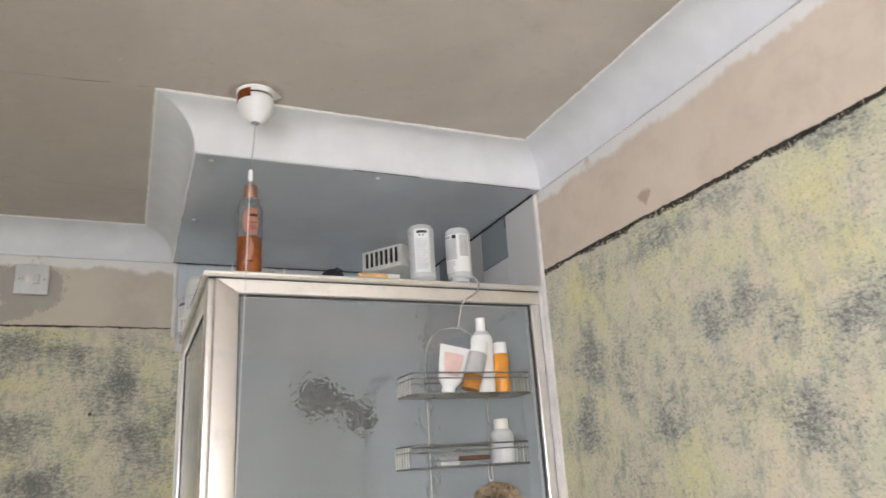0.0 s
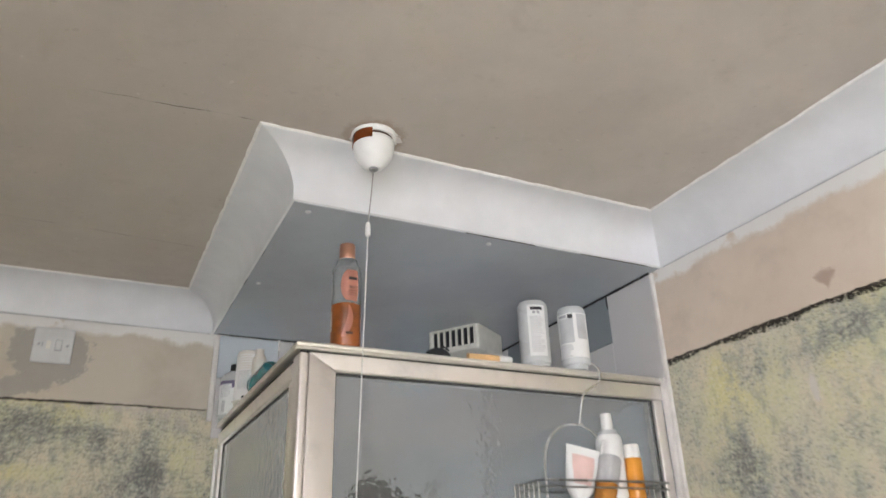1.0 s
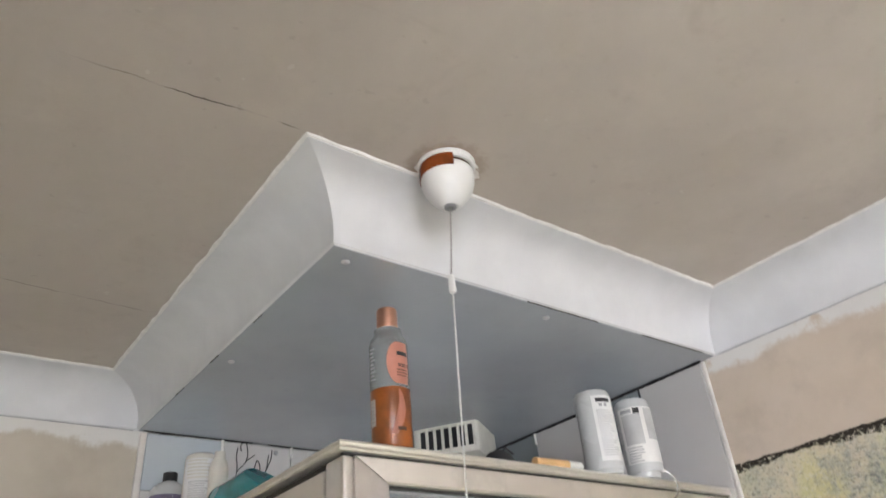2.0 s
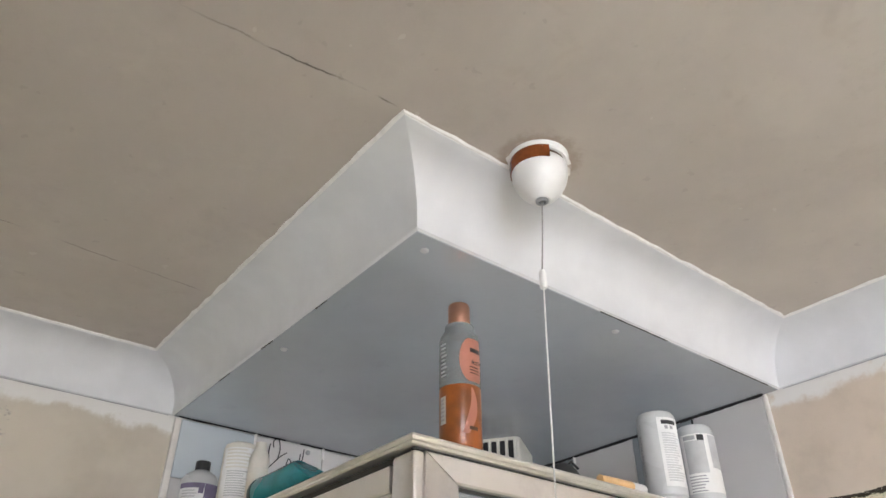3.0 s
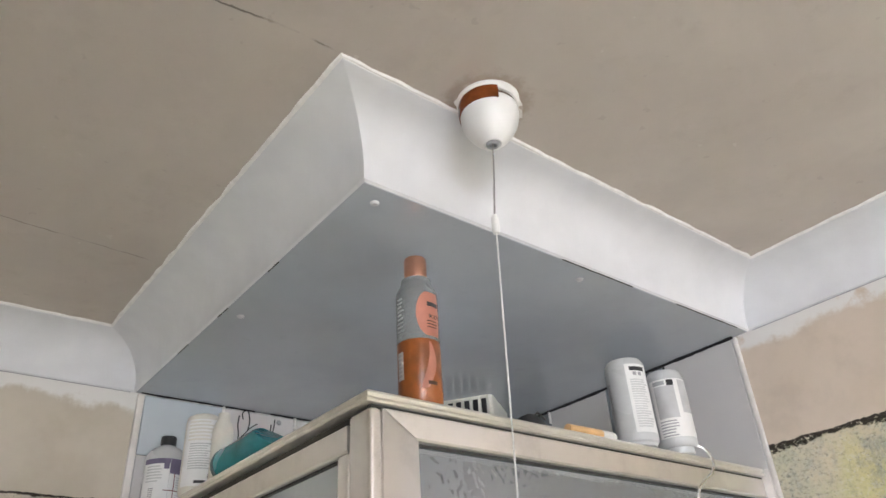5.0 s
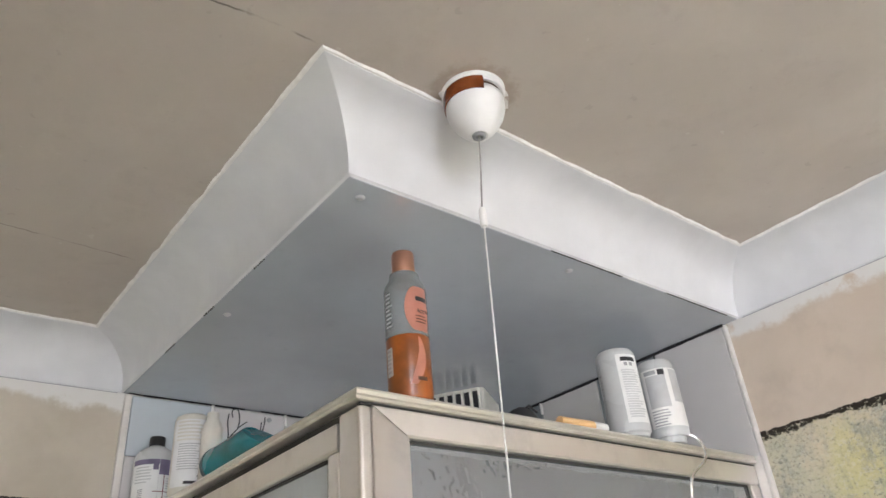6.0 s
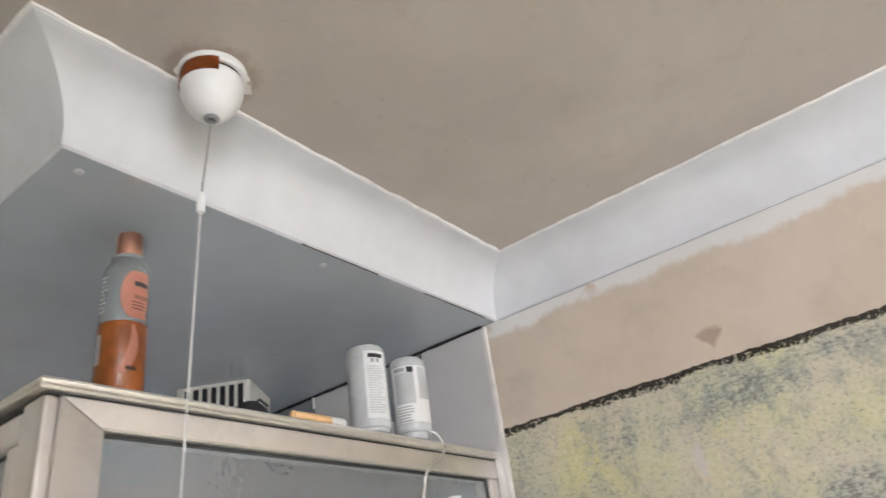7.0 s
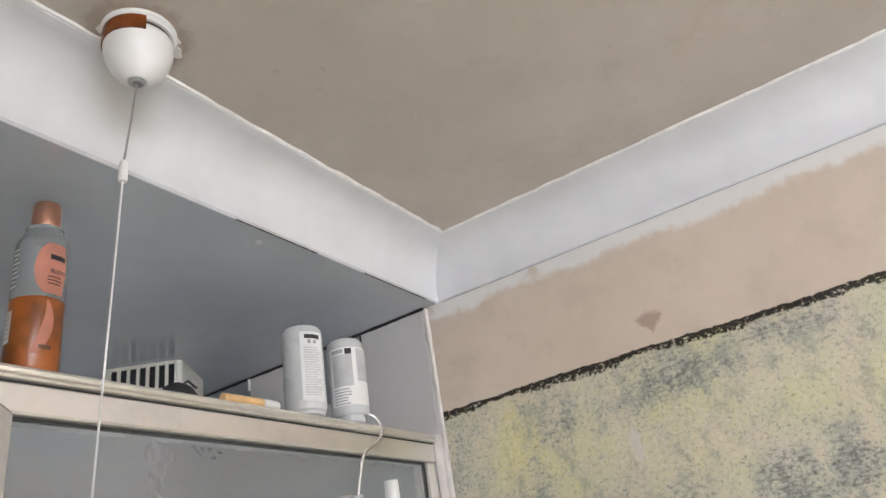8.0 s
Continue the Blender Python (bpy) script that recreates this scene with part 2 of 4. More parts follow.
def make_ceiling():
    m, nt, b = material("bare_ceiling", 0.8)
    p = position(nt)
    n1 = grain(nt, p, 1.7, 5.0, 0.6, 0.3)
    n2 = grain(nt, p, 9.0, 5.0, 0.6)
    c = mix(nt, ramp(nt, n1, 0.35, 0.68), (0.49, 0.433, 0.378), (0.585, 0.523, 0.46))
    c = mix(nt, calc(nt, 'MULTIPLY', ramp(nt, n2, 0.5, 0.75), 0.3), c, (0.60, 0.535, 0.47))
    c = mix(nt, calc(nt, 'MULTIPLY', ramp(nt, grain(nt, p, 5.0, 4.0, 0.7, 1.0), 0.60, 0.75), 0.35), c, (0.40, 0.335, 0.28))
    white = ramp(nt, grain(nt, p, 33.0, 2.0), 0.745, 0.765)
    c = mix(nt, calc(nt, 'MULTIPLY', white, 0.5), c, (0.6, 0.55, 0.5))
    dents = ramp(nt, grain(nt, p, 40.0, 2.0), 0.70, 0.74)
    c = mix(nt, calc(nt, 'MULTIPLY', dents, 0.22), c, (0.30, 0.255, 0.215))
    c = mix(nt, calc(nt, 'MULTIPLY', ramp(nt, grain(nt, p, 13.0, 9.0, 0.75), 0.52, 0.70), 0.30), c, (0.41, 0.355, 0.30))
    sep = nt.nodes.new("ShaderNodeSeparateXYZ")
    put_in(nt, sep.inputs[0], p)
    x, y, z = sep.outputs
    wob = calc(nt, 'MULTIPLY', calc(nt, 'SUBTRACT', grain(nt, p, 9.0, 6.0, 0.65), 0.5), 0.022)
    line = None
    for y0, slope, x0, x1, strong in ((1.466, -0.06, -0.30, -0.005, 1.0), (2.051, 0.045, -0.50, -0.015, 0.55)):
        at = calc(nt, 'ADD', y0, calc(nt, 'MULTIPLY', x, slope))
        d = calc(nt, 'ABSOLUTE', calc(nt, 'SUBTRACT', calc(nt, 'ADD', y, wob), at))
        k = calc(nt, 'MULTIPLY', ramp(nt, d, 0.0020, 0.0007), ramp(nt, x, x1, x1 - 0.03))
        k = calc(nt, 'MULTIPLY', calc(nt, 'MULTIPLY', k, ramp(nt, x, x0, x0 + 0.14)), strong)
        line = k if line is None else calc(nt, 'MAXIMUM', line, k)
    line = calc(nt, 'MULTIPLY', line, ramp(nt, grain(nt, p, 14.0, 4.0), 0.36, 0.56))
    c = mix(nt, calc(nt, 'MULTIPLY', line, 0.85), c, (0.12, 0.10, 0.085))
    ex = calc(nt, 'SUBTRACT', x, 0.203)
    ey = calc(nt, 'SUBTRACT', y, 1.432)
    er = calc(nt, 'SQRT', calc(nt, 'ADD', calc(nt, 'MULTIPLY', ex, ex), calc(nt, 'MULTIPLY', ey, ey)))
    er = calc(nt, 'ADD', er, calc(nt, 'MULTIPLY', calc(nt, 'SUBTRACT', grain(nt, p, 30.0, 6.0, 0.7), 0.5), 0.06))
    c = mix(nt, calc(nt, 'MULTIPLY', ramp(nt, er, 0.066, 0.046), 0.55), c, (0.30, 0.215, 0.155))
    c = mix(nt, calc(nt, 'MULTIPLY', ramp(nt, calc(nt, 'ADD', er, 0.012), 0.055, 0.048), 0.5), c, (0.62, 0.56, 0.50))
    put_in(nt, b.inputs["Base Color"], c)
    h = calc(nt, 'ADD', n2, calc(nt, 'MULTIPLY', grain(nt, p, 60.0, 4.0), 0.25))
    relief(nt, b, calc(nt, 'SUBTRACT', h, line), 0.22, 0.004)
    return m


def make_glass(name, clear, depth):
    """Obscure glass with a hammered surface and a film of lime."""
    m, nt, b = material(name, 0.10, 0.0, (0.77, 0.785, 0.785))
    b.inputs["Transmission Weight"].default_value = clear
    b.inputs["IOR"].default_value = 1.45
    p = position(nt)
    h = calc(nt, 'ADD', grain(nt, p, 56.0, 1.0, 0.5, 0.4), calc(nt, 'MULTIPLY', grain(nt, p, 9.0, 2.0), 1.0))
    relief(nt, b, h, depth, 0.004)
    film = ramp(nt, grain(nt, stretch(nt, p, 1, 1, 0.6), 6.0, 6.0, 0.65, 0.6), 0.45, 0.75)
    rr = nt.nodes.new("ShaderNodeMapRange")
    put_in(nt, rr.inputs["Value"], film)
    rr.inputs["To Min"].default_value = 0.07
    rr.inputs["To Max"].default_value = 0.15
    b.inputs["Specular IOR Level"].default_value = 0.3
    put_in(nt, b.inputs["Roughness"], rr.outputs["Result"])
    return m


def make_liquid(name, color, rough=0.05, ior=1.36):
    m, nt, b = material(name, rough, 0.0, color)
    b.inputs["Transmission Weight"].default_value = 1.0
    b.inputs["IOR"].default_value = ior
    return m


def make_metal(name, color, rough, streak=1.0):
    m, nt, b = material(name, rough, 1.0, color)
    p = position(nt)
    g = grain(nt, stretch(nt, p, 1, 1, 0.15), 60.0, 4.0, 0.6)
    stain = grain(nt, p, 12.0, 5.0, 0.65)
    c2 = tuple(c * 0.80 for c in color)
    put_in(nt, b.inputs["Base Color"], mix(nt, calc(nt, 'MULTIPLY', ramp(nt, stain, 0.48, 0.72), streak), color, c2))
    r = nt.nodes.new("ShaderNodeMapRange")
    put_in(nt, r.inputs["Value"], stain)
    r.inputs["To Min"].default_value = max(0.05, rough - 0.10)
    r.inputs["To Max"].default_value = rough + 0.12
    put_in(nt, b.inputs["Roughness"], r.outputs["Result"])
    relief(nt, b, g, 0.05, 0.0005)
    return m


def make_panel():
    m, nt, b = material("grey_panel", 0.2, 0.0)
    p = position(nt)
    n1 = grain(nt, p, 2.2, 4.0, 0.6)
    n2 = grain(nt, p, 22.0, 5.0, 0.65)
    c = mix(nt, ramp(nt, n1, 0.35, 0.65), (0.455, 0.48, 0.515), (0.515, 0.54, 0.575))
    c = mix(nt, calc(nt, 'MULTIPLY', ramp(nt, n2, 0.58, 0.75), 0.25), c, (0.39, 0.405, 0.42))
    put_in(nt, b.inputs["Base Color"], c)
    r = nt.nodes.new("ShaderNodeMapRange")
    put_in(nt, r.inputs["Value"], n2)
    r.inputs["To Min"].default_value = 0.07
    r.inputs["To Max"].default_value = 0.13
    b.inputs["IOR"].default_value = 1.6
    put_in(nt, b.inputs["Roughness"], r.outputs["Result"])
    b.inputs["Coat Weight"].default_value = 1.0
    b.inputs["Coat Roughness"].default_value = 0.05
    relief(nt, b, grain(nt, p, 6.0, 2.0), 0.03, 0.006)
    return m


def make_tile(name, color, rough):
    m, nt, b = material(name, rough, 0.0)
    info = nt.nodes.new("ShaderNodeObjectInfo").outputs["Random"]
    p = position(nt)
    g = grain(nt, p, 9.0, 4.0)
    k = calc(nt, 'ADD', calc(nt, 'MULTIPLY', info, 0.5), calc(nt, 'MULTIPLY', g, 0.5))
    put_in(nt, b.inputs["Base Color"], mix(nt, k, tuple(c * 0.92 for c in color), color))
    relief(nt, b, grain(nt, p, 14.0, 2.0), 0.04, 0.004)
    return m


WALL = make_wall()
CEILING = make_ceiling()
GLASS = make_glass("obscure_glass", 0.92, 0.5)
# same glass for the side pane, cloudier and flatter so that it looks lit
GLASS_LIT_SIDE = make_glass("obscure_glass_lit_side", 0.62, 0.22)
PANEL = make_panel()
COVING = simple("white_coving", (0.70, 0.70, 0.705), 0.5, 0.0, 0.05, 12.0, 0.05)
CAULK = simple("white_caulk", (0.84, 0.82, 0.79), 0.6, 0.0, 0.08, 60.0, 0.2)
TRIM = simple("white_trim", (0.74, 0.70, 0.66), 0.45, 0.0, 0.12, 20.0, 0.1)
MOULD = simple("black_mould", (0.018, 0.017, 0.017), 0.8, 0.0, 0.3, 80.0, 0.3)
ALU = make_metal("satin_aluminium", (0.94, 0.905, 0.88), 0.36, 0.55)
CHROME = make_metal("chrome_wire", (0.90, 0.91, 0.92), 0.17, 0.5)
# chrome of the basket wires with its dark reflections put into the colour
WIRE = make_metal("dark_reflection_wire", (0.34, 0.34, 0.34), 0.28, 0.6)
# real glazing seals, and the shade put into gaps as dark strips
DARKGAP = simple("dark_seal_and_gap_shade", (0.045, 0.042, 0.038), 0.7, 0.0, 0.2)
TILE = make_tile("glazed_tile", (0.70, 0.705, 0.72), 0.06)
TILE_MATT = make_tile("matt_tile", (0.62, 0.595, 0.585), 0.5)
TILE_GREY = make_tile("grey_tile", (0.27, 0.295, 0.31), 0.12)
TILE_PALE_BLUE = make_tile("pale_blue_tile", (0.56, 0.61, 0.65), 0.10)
TILE_BLUE = make_tile("blue_grey_tile", (0.545, 0.56, 0.57), 0.15)
GROUT = simple("grout", (0.58, 0.57, 0.55), 0.9, 0.0, 0.25, 50.0)
INK = simple("black_ink", (0.02, 0.02, 0.022), 0.4, 0.0, 0.1)
WHITE = simple("white_plastic", (0.80, 0.79, 0.77), 0.32, 0.0, 0.04, 25.0, 0.02)
IVORY = simple("ivory_plastic", (0.70, 0.67, 0.60), 0.4, 0.0, 0.08, 25.0, 0.04)
MILK = simple("milky_plastic", (0.56, 0.57, 0.57), 0.28, 0.0, 0.05, 18.0, 0.02)
GREY_INK = simple("grey_print", (0.36, 0.36, 0.37), 0.5, 0.0, 0.1)
FAINT_INK = simple("faint_grey_print", (0.60, 0.60, 0.60), 0.5, 0.0, 0.1)
PALE_INK = simple("pale_grey_print", (0.50, 0.50, 0.50), 0.5, 0.0, 0.1)
LABEL = simple("white_label", (0.78, 0.78, 0.77), 0.45, 0.0, 0.05)
AMBER = simple("amber_plastic", (0.19, 0.042, 0.008), 0.10, 0.0, 0.55, 22.0)
BROWN = simple("dark_brown_plastic", (0.07, 0.028, 0.014), 0.4, 0.0, 0.25, 40.0)
COPPER = make_metal("copper_cap", (0.66, 0.36, 0.26), 0.30, 0.5)
BLACK = simple("black_plastic", (0.018, 0.018, 0.02), 0.35, 0.0, 0.2)
TEAL = simple("teal_plastic", (0.015, 0.24, 0.275), 0.25, 0.0, 0.22, 18.0, 0.03)
TEAL_DARK = simple("dark_teal_plastic", (0.02, 0.07, 0.08), 0.35, 0.0, 0.2)
ORANGE = simple("orange_plastic", (0.66, 0.27, 0.03), 0.35, 0.0, 0.12)
PALE_ORANGE = simple("pale_orange_plastic", (0.80, 0.50, 0.24), 0.35, 0.0, 0.12)
PINK = simple("pale_pink_print", (0.74, 0.52, 0.48), 0.45, 0.0, 0.08)
CORAL = simple("coral_print", (0.44, 0.18, 0.125), 0.42, 0.0, 0.12)
WINE = simple("dark_red_print", (0.20, 0.04, 0.05), 0.45, 0.0, 0.2)
LILAC = simple("purple_print", (0.17, 0.14, 0.23), 0.45, 0.0, 0.2)
CORD = simple("white_cord", (0.70, 0.69, 0.67), 0.7, 0.0, 0.1, 200.0, 0.2)
STRING = simple("grey_string", (0.30, 0.29, 0.28), 0.6, 0.0, 0.15, 200.0, 0.2)
PUFF = simple("brown_netting", (0.42, 0.31, 0.20), 0.8, 0.0, 0.35, 60.0, 0.3)
WOOD = simple("dark_wood", (0.12, 0.055, 0.03), 0.5, 0.0, 0.3, 40.0)
CLEAR = make_liquid("cloudy_plastic", (0.66, 0.69, 0.70), 0.20, 1.2)
CLEAR.node_tree.nodes["Principled BSDF"].inputs["Transmission Weight"].default_value = 0.74
LIQUID = simple("amber_liquid", (0.27, 0.075, 0.014), 0.30, 0.0, 0.4, 22.0, 0.0)
GEL = simple("amber_gel", (0.46, 0.19, 0.035), 0.15, 0.0, 0.3, 30.0, 0.0)
AGED = simple("aged_white_plastic", (0.60, 0.595, 0.585), 0.4, 0.0, 0.08, 25.0, 0.03)
FLOOR = simple("floor_vinyl", (0.70, 0.68, 0.66), 0.5, 0.0, 0.2, 8.0)
PLAIN = simple("plain_plaster", (0.78, 0.76, 0.73), 0.85, 0.0, 0.12, 5.0)
PAINTED = simple("white_gloss_paint", (0.80, 0.79, 0.77), 0.3, 0.0, 0.05)
FROST = make_liquid("frosted_pane", (0.92, 0.94, 0.95), 0.5, 1.2)
TRAY = simple("white_acrylic", (0.78, 0.78, 0.77), 0.2, 0.0, 0.04)


# ---- mesh helpers ----
def mesh_of(name, bm, mat, smooth=True, angle=35):
    bmesh.ops.recalc_face_normals(bm, faces=bm.faces)
    me = bpy.data.meshes.new(name)
    bm.to_mesh(me)
    bm.free()
    me.materials.append(mat)
    if smooth:
        me.polygons.foreach_set("use_smooth", [True] * len(me.polygons))
        me.set_sharp_from_angle(angle=radians(angle))
    return me


def part(name, bm, mat, parent=None, label="", smooth=True, angle=35):
    ob = new(name, mesh_of(name, bm, mat, smooth, angle))
    if parent is not None:
        ob.parent = parent
    if label:
        tagged(ob, label)
    return ob


def thing(name, at, label, category, group="", kind=""):
    ob = new(name)
    ob.empty_display_size = 0.05
    ob.location = at
    return tagged(ob, label, category, group, kind)


def structure(name, bm, mat, label, smooth=False):
    return tagged(part(name, bm, mat, None, "", smooth), label, "", "", "structure")


def box(x0, y0, z0, x1, y1, z1, bevel=0.0, bm=None, seg=2):
    b = bmesh.new()
    bmesh.ops.create_cube(b, size=1.0)
    for v in b.verts:
        v.co = Vector((x0 + (v.co.x + 0.5) * (x1 - x0), y0 + (v.co.y + 0.5) * (y1 - y0), z0 + (v.co.z + 0.5) * (z1 - z0)))
    if bevel:
        bmesh.ops.bevel(b, geom=b.edges[:], offset=bevel, segments=seg, affect='EDGES', profile=0.5)
    if bm is None:
        return b
    tmp = bpy.data.meshes.new("tmp")
    b.to_mesh(tmp)
    b.free()
    bm.from_mesh(tmp)
    bpy.data.meshes.remove(tmp)
    return bm


def lathe(profile, seg=40, a0=0.0, a1=360.0, sx=1.0, sy=1.0):
    """Turn (radius, height) pairs round z."""
    b = bmesh.new()
    full = abs(a1 - a0 - 360) < 0.01
    count = seg if full else seg + 1
    rings = []
    for r, z in profile:
        ring = []
        for i in range(count):
            a = radians(a0 + (a1 - a0) * i / seg)
            ring.append(b.verts.new((r * math.cos(a) * sx, r * math.sin(a) * sy, z)))
        rings.append(ring)
    for k in range(len(rings) - 1):
        for i in range(seg):
            j = (i + 1) % count
            b.faces.new((rings[k][i], rings[k][j], rings[k + 1][j], rings[k + 1][i]))
    bmesh.ops.remove_doubles(b, verts=b.verts, dist=1e-6)
    return b


def tube(points, r, seg=8, bm=None):
    b = bmesh.new() if bm is None else bm
    pts = [Vector(q) for q in points]
    ref = Vector((0.31, 0.62, 0.72))
    rings = []
    for i, q in enumerate(pts):
        t = (pts[min(i + 1, len(pts) - 1)] - pts[max(i - 1, 0)]).normalized()
        u = t.cross(ref).normalized()
        w = t.cross(u)
        rings.append([b.verts.new(q + r * (math.cos(2 * math.pi * k / seg) * u + math.sin(2 * math.pi * k / seg) * w)) for k in range(seg)])
    for i in range(len(rings) - 1):
        for k in range(seg):
            j = (k + 1) % seg
            b.faces.new((rings[i][k], rings[i][j], rings[i + 1][j], rings[i + 1][k]))
    b.faces.new(rings[0])
    b.faces.new(rings[-1])
    return b


def smooth_path(points, steps=6):
    """Catmull-Rom through the points."""
    p = [Vector(q) for q in points]
    out = []
    for i in range(len(p) - 1):
        a, b_, c, d = p[max(i - 1, 0)], p[i], p[i + 1], p[min(i + 2, len(p) - 1)]
        for s in range(steps):
            t = s / steps
            out.append(0.5 * (2 * b_ + (c - a) * t + (2 * a - 5 * b_ + 4 * c - d) * t * t + (3 * b_ - 3 * c + d - a) * t ** 3))
    out.append(p[-1])
    return out


def extrude_profile(poly, place, ends):
    """Sweep a closed profile through the stations ends; place(u, v, s) gives the point."""
    b = bmesh.new()
    rings = [[b.verts.new(place(u, v, s)) for u, v in poly] for s in ends]
    n = len(poly)
    for k in range(len(rings) - 1):
        for i in range(n):
            j = (i + 1) % n
            b.faces.new((rings[k][i], rings[k][j], rings[k + 1][j], rings[k + 1][i]))
    b.faces.new(rings[0])
    b.faces.new(rings[-1])
    return b


def curved_patch(r, a0, a1, z0, z1, lift=0.0004, seg=10):
    """A label or printed bar that lies on a cylinder of radius r."""
    return lathe([(r + lift * 0.3, z0), (r + lift, z0 + 0.0002), (r + lift, z1 - 0.0002), (r + lift * 0.3, z1)], seg, a0, a1)


def curved_shape(r, rows, seg=10):
    """One printed shape on a cylinder: rows of height, first and last angle."""
    b = bmesh.new()
    outer = [[b.verts.new((r * math.cos(radians(a0 + (a1 - a0) * i / seg)), r * math.sin(radians(a0 + (a1 - a0) * i / seg)), z)) for i in range(seg + 1)] for z, a0, a1 in rows]
    for k in range(len(outer) - 1):
        for i in range(seg):
            b.faces.new((outer[k][i], outer[k][i + 1], outer[k + 1][i + 1], outer[k + 1][i]))
    return b


# ---- room shell ----
T = 0.12
floor = structure("floor", box(WEST - T, SOUTH - T, -0.1, EAST + T, NORTH + T, 0.0), FLOOR, "plain pale vinyl floor of a bathroom")
ceiling = structure("ceiling", box(WEST - T, SOUTH - T, CEIL, EAST + T, NORTH + T, CEIL + 0.12), CEILING, "bare beige plaster ceiling with hairline cracks")
wall_north = structure("wall_north", box(WEST - T, NORTH, 0.0, EAST + T, NORTH + T, CEIL), WALL, "stripped wall with bare plaster above distressed yellow-grey paint")
wall_east = structure("wall_east", box(EAST, SOUTH - T, 0.0, EAST + T, NORTH, CEIL), WALL, "stripped wall with bare plaster above distressed yellow-grey paint")
wall_south = structure("wall_south", box(WEST, SOUTH - T, 0.0, EAST, SOUTH, CEIL), PLAIN, "plain plastered wall")
WY0, WY1, WZ0, WZ1 = -2.40, -1.20, 1.05, 2.15
sb = bmesh.new()
box(WEST - T, SOUTH - T, 0.0, WEST, WY0, CEIL, 0, sb)
box(WEST - T, WY1, 0.0, WEST, NORTH, CEIL, 0, sb)
box(WEST - T, WY0, 0.0, WEST, WY1, WZ0, 0, sb)
box(WEST - T, WY0, WZ1, WEST, WY1, CEIL, 0, sb)
wall_west = structure("wall_west", sb, PLAIN, "plain plastered wall with a window opening")


def at_origin(b, o):
    bmesh.ops.translate(b, verts=b.verts, vec=-Vector(o))
    return b


WC = Vector((WEST - 0.08, (WY0 + WY1) / 2, WZ0))
window = thing("window_1", WC, "white casement window with frosted panes", "window", "", "structure")
fw = 0.05
ym = WC.y
for nm, y0, z0, y1, z1 in (("stile", WY0, WZ0, WY0 + fw, WZ1), ("stile", WY1 - fw, WZ0, WY1, WZ1), ("rail", WY0 + fw, WZ0, WY1 - fw, WZ0 + fw), ("rail", WY0 + fw, WZ1 - fw, WY1 - fw, WZ1), ("mullion", ym - 0.02, WZ0 + fw, ym + 0.02, WZ1 - fw)):
    part(nm, at_origin(box(WEST - 0.08, y0, z0, WEST - 0.04, y1, z1, 0.003), WC), PAINTED, window)
part("window_sill", at_origin(box(WEST - 0.035, WY0 - 0.03, WZ0 - 0.03, WEST + 0.05, WY1 + 0.03, WZ0, 0.004), WC), PAINTED, window)
for y0, y1 in ((WY0 + fw, ym - 0.02), (ym + 0.02, WY1 - fw)):
    pane = part("pane", at_origin(box(WEST - 0.062, y0, WZ0 + fw, WEST - 0.058, y1, WZ1 - fw), WC), FROST, window)
    pane.visible_shadow = False

# ---- coving ----
ARC = []
for i in range(13):
    a = math.pi / 2 * i / 12
    ARC.append((0.004 + (COVE - 0.008) * (1 - math.sin(a)), 0.005 + (COVE - 0.011) * (1 - math.cos(a))))
# (out from the wall, down from the ceiling)
COVE_POLY = [(0.0, 0.0), (COVE, 0.0), (COVE, 0.004)] + ARC + [(0.004, 0.094), (0.0, 0.096)]
COVE_POLY = [(u, min(v, 0.096)) for u, v in COVE_POLY]


def coving(name, place, ends, label):
    return structure(name, extrude_profile(COVE_POLY, place, ends), COVING, label, True)


# mitred lengths: each station is shifted along its run by the distance from the wall
coving("coving_east", lambda u, v, s: (EAST - u, (BY - u) if s == 1 else SOUTH + 0.001, CEIL - v), (0, 1), "white concave plaster coving along the wall top")
coving("coving_front", lambda u, v, s: ((BX - u) if s == 0 else EAST - u, BY - u, CEIL - v), (0, 1), "white concave plaster coving round the boxed-in bulkhead")
coving("coving_side", lambda u, v, s: (BX - u, (BY - u) if s == 0 else NORTH - u, CEIL - v), (0, 1), "white concave plaster coving round the boxed-in bulkhead")
coving("coving_north", lambda u, v, s: ((BX - u) if s == 1 else WEST + 0.001, NORTH - u, CEIL - v), (0, 1), "white concave plaster coving along the wall top")


def caulk(points, r, name="caulk_line", mat=None, label="thin uneven bead of white filler along the coving", flat=1.0, seed=1, step=0.012):
    """An uneven bead along a line."""
    rng = random.Random(seed)
    out = []
    for a, b_ in zip(points[:-1], points[1:]):
        a, b_ = Vector(a), Vector(b_)
        n = max(2, int((b_ - a).length / step))
        out += [a.lerp(b_, i / n) for i in range(n)]
    out.append(Vector(points[-1]))
    b = bmesh.new()
    rings = []
    k = 6
    for i, q in enumerate(out):
        t = (out[min(i + 1, len(out) - 1)] - out[max(i - 1, 0)]).normalized()
        u = t.cross(Vector((0, 0, 1))).normalized()
        w = Vector((0, 0, 1))
        rr = r * rng.uniform(0.75, 1.2)
        sh = u * rng.uniform(-0.25, 0.25) * r
        rings.append([b.verts.new(q + sh + rr * (math.cos(2 * math.pi * j / k) * u + flat * math.sin(2 * math.pi * j / k) * w)) for j in range(k)])
    for i in range(len(rings) - 1):
        for j in range(k):
            m = (j + 1) % k
            b.faces.new((rings[i][j], rings[i][m], rings[i + 1][m], rings[i + 1][j]))
    b.faces.new(rings[0])
    b.faces.new(rings[-1])
    return structure(name, b, mat or CAULK, label, True)


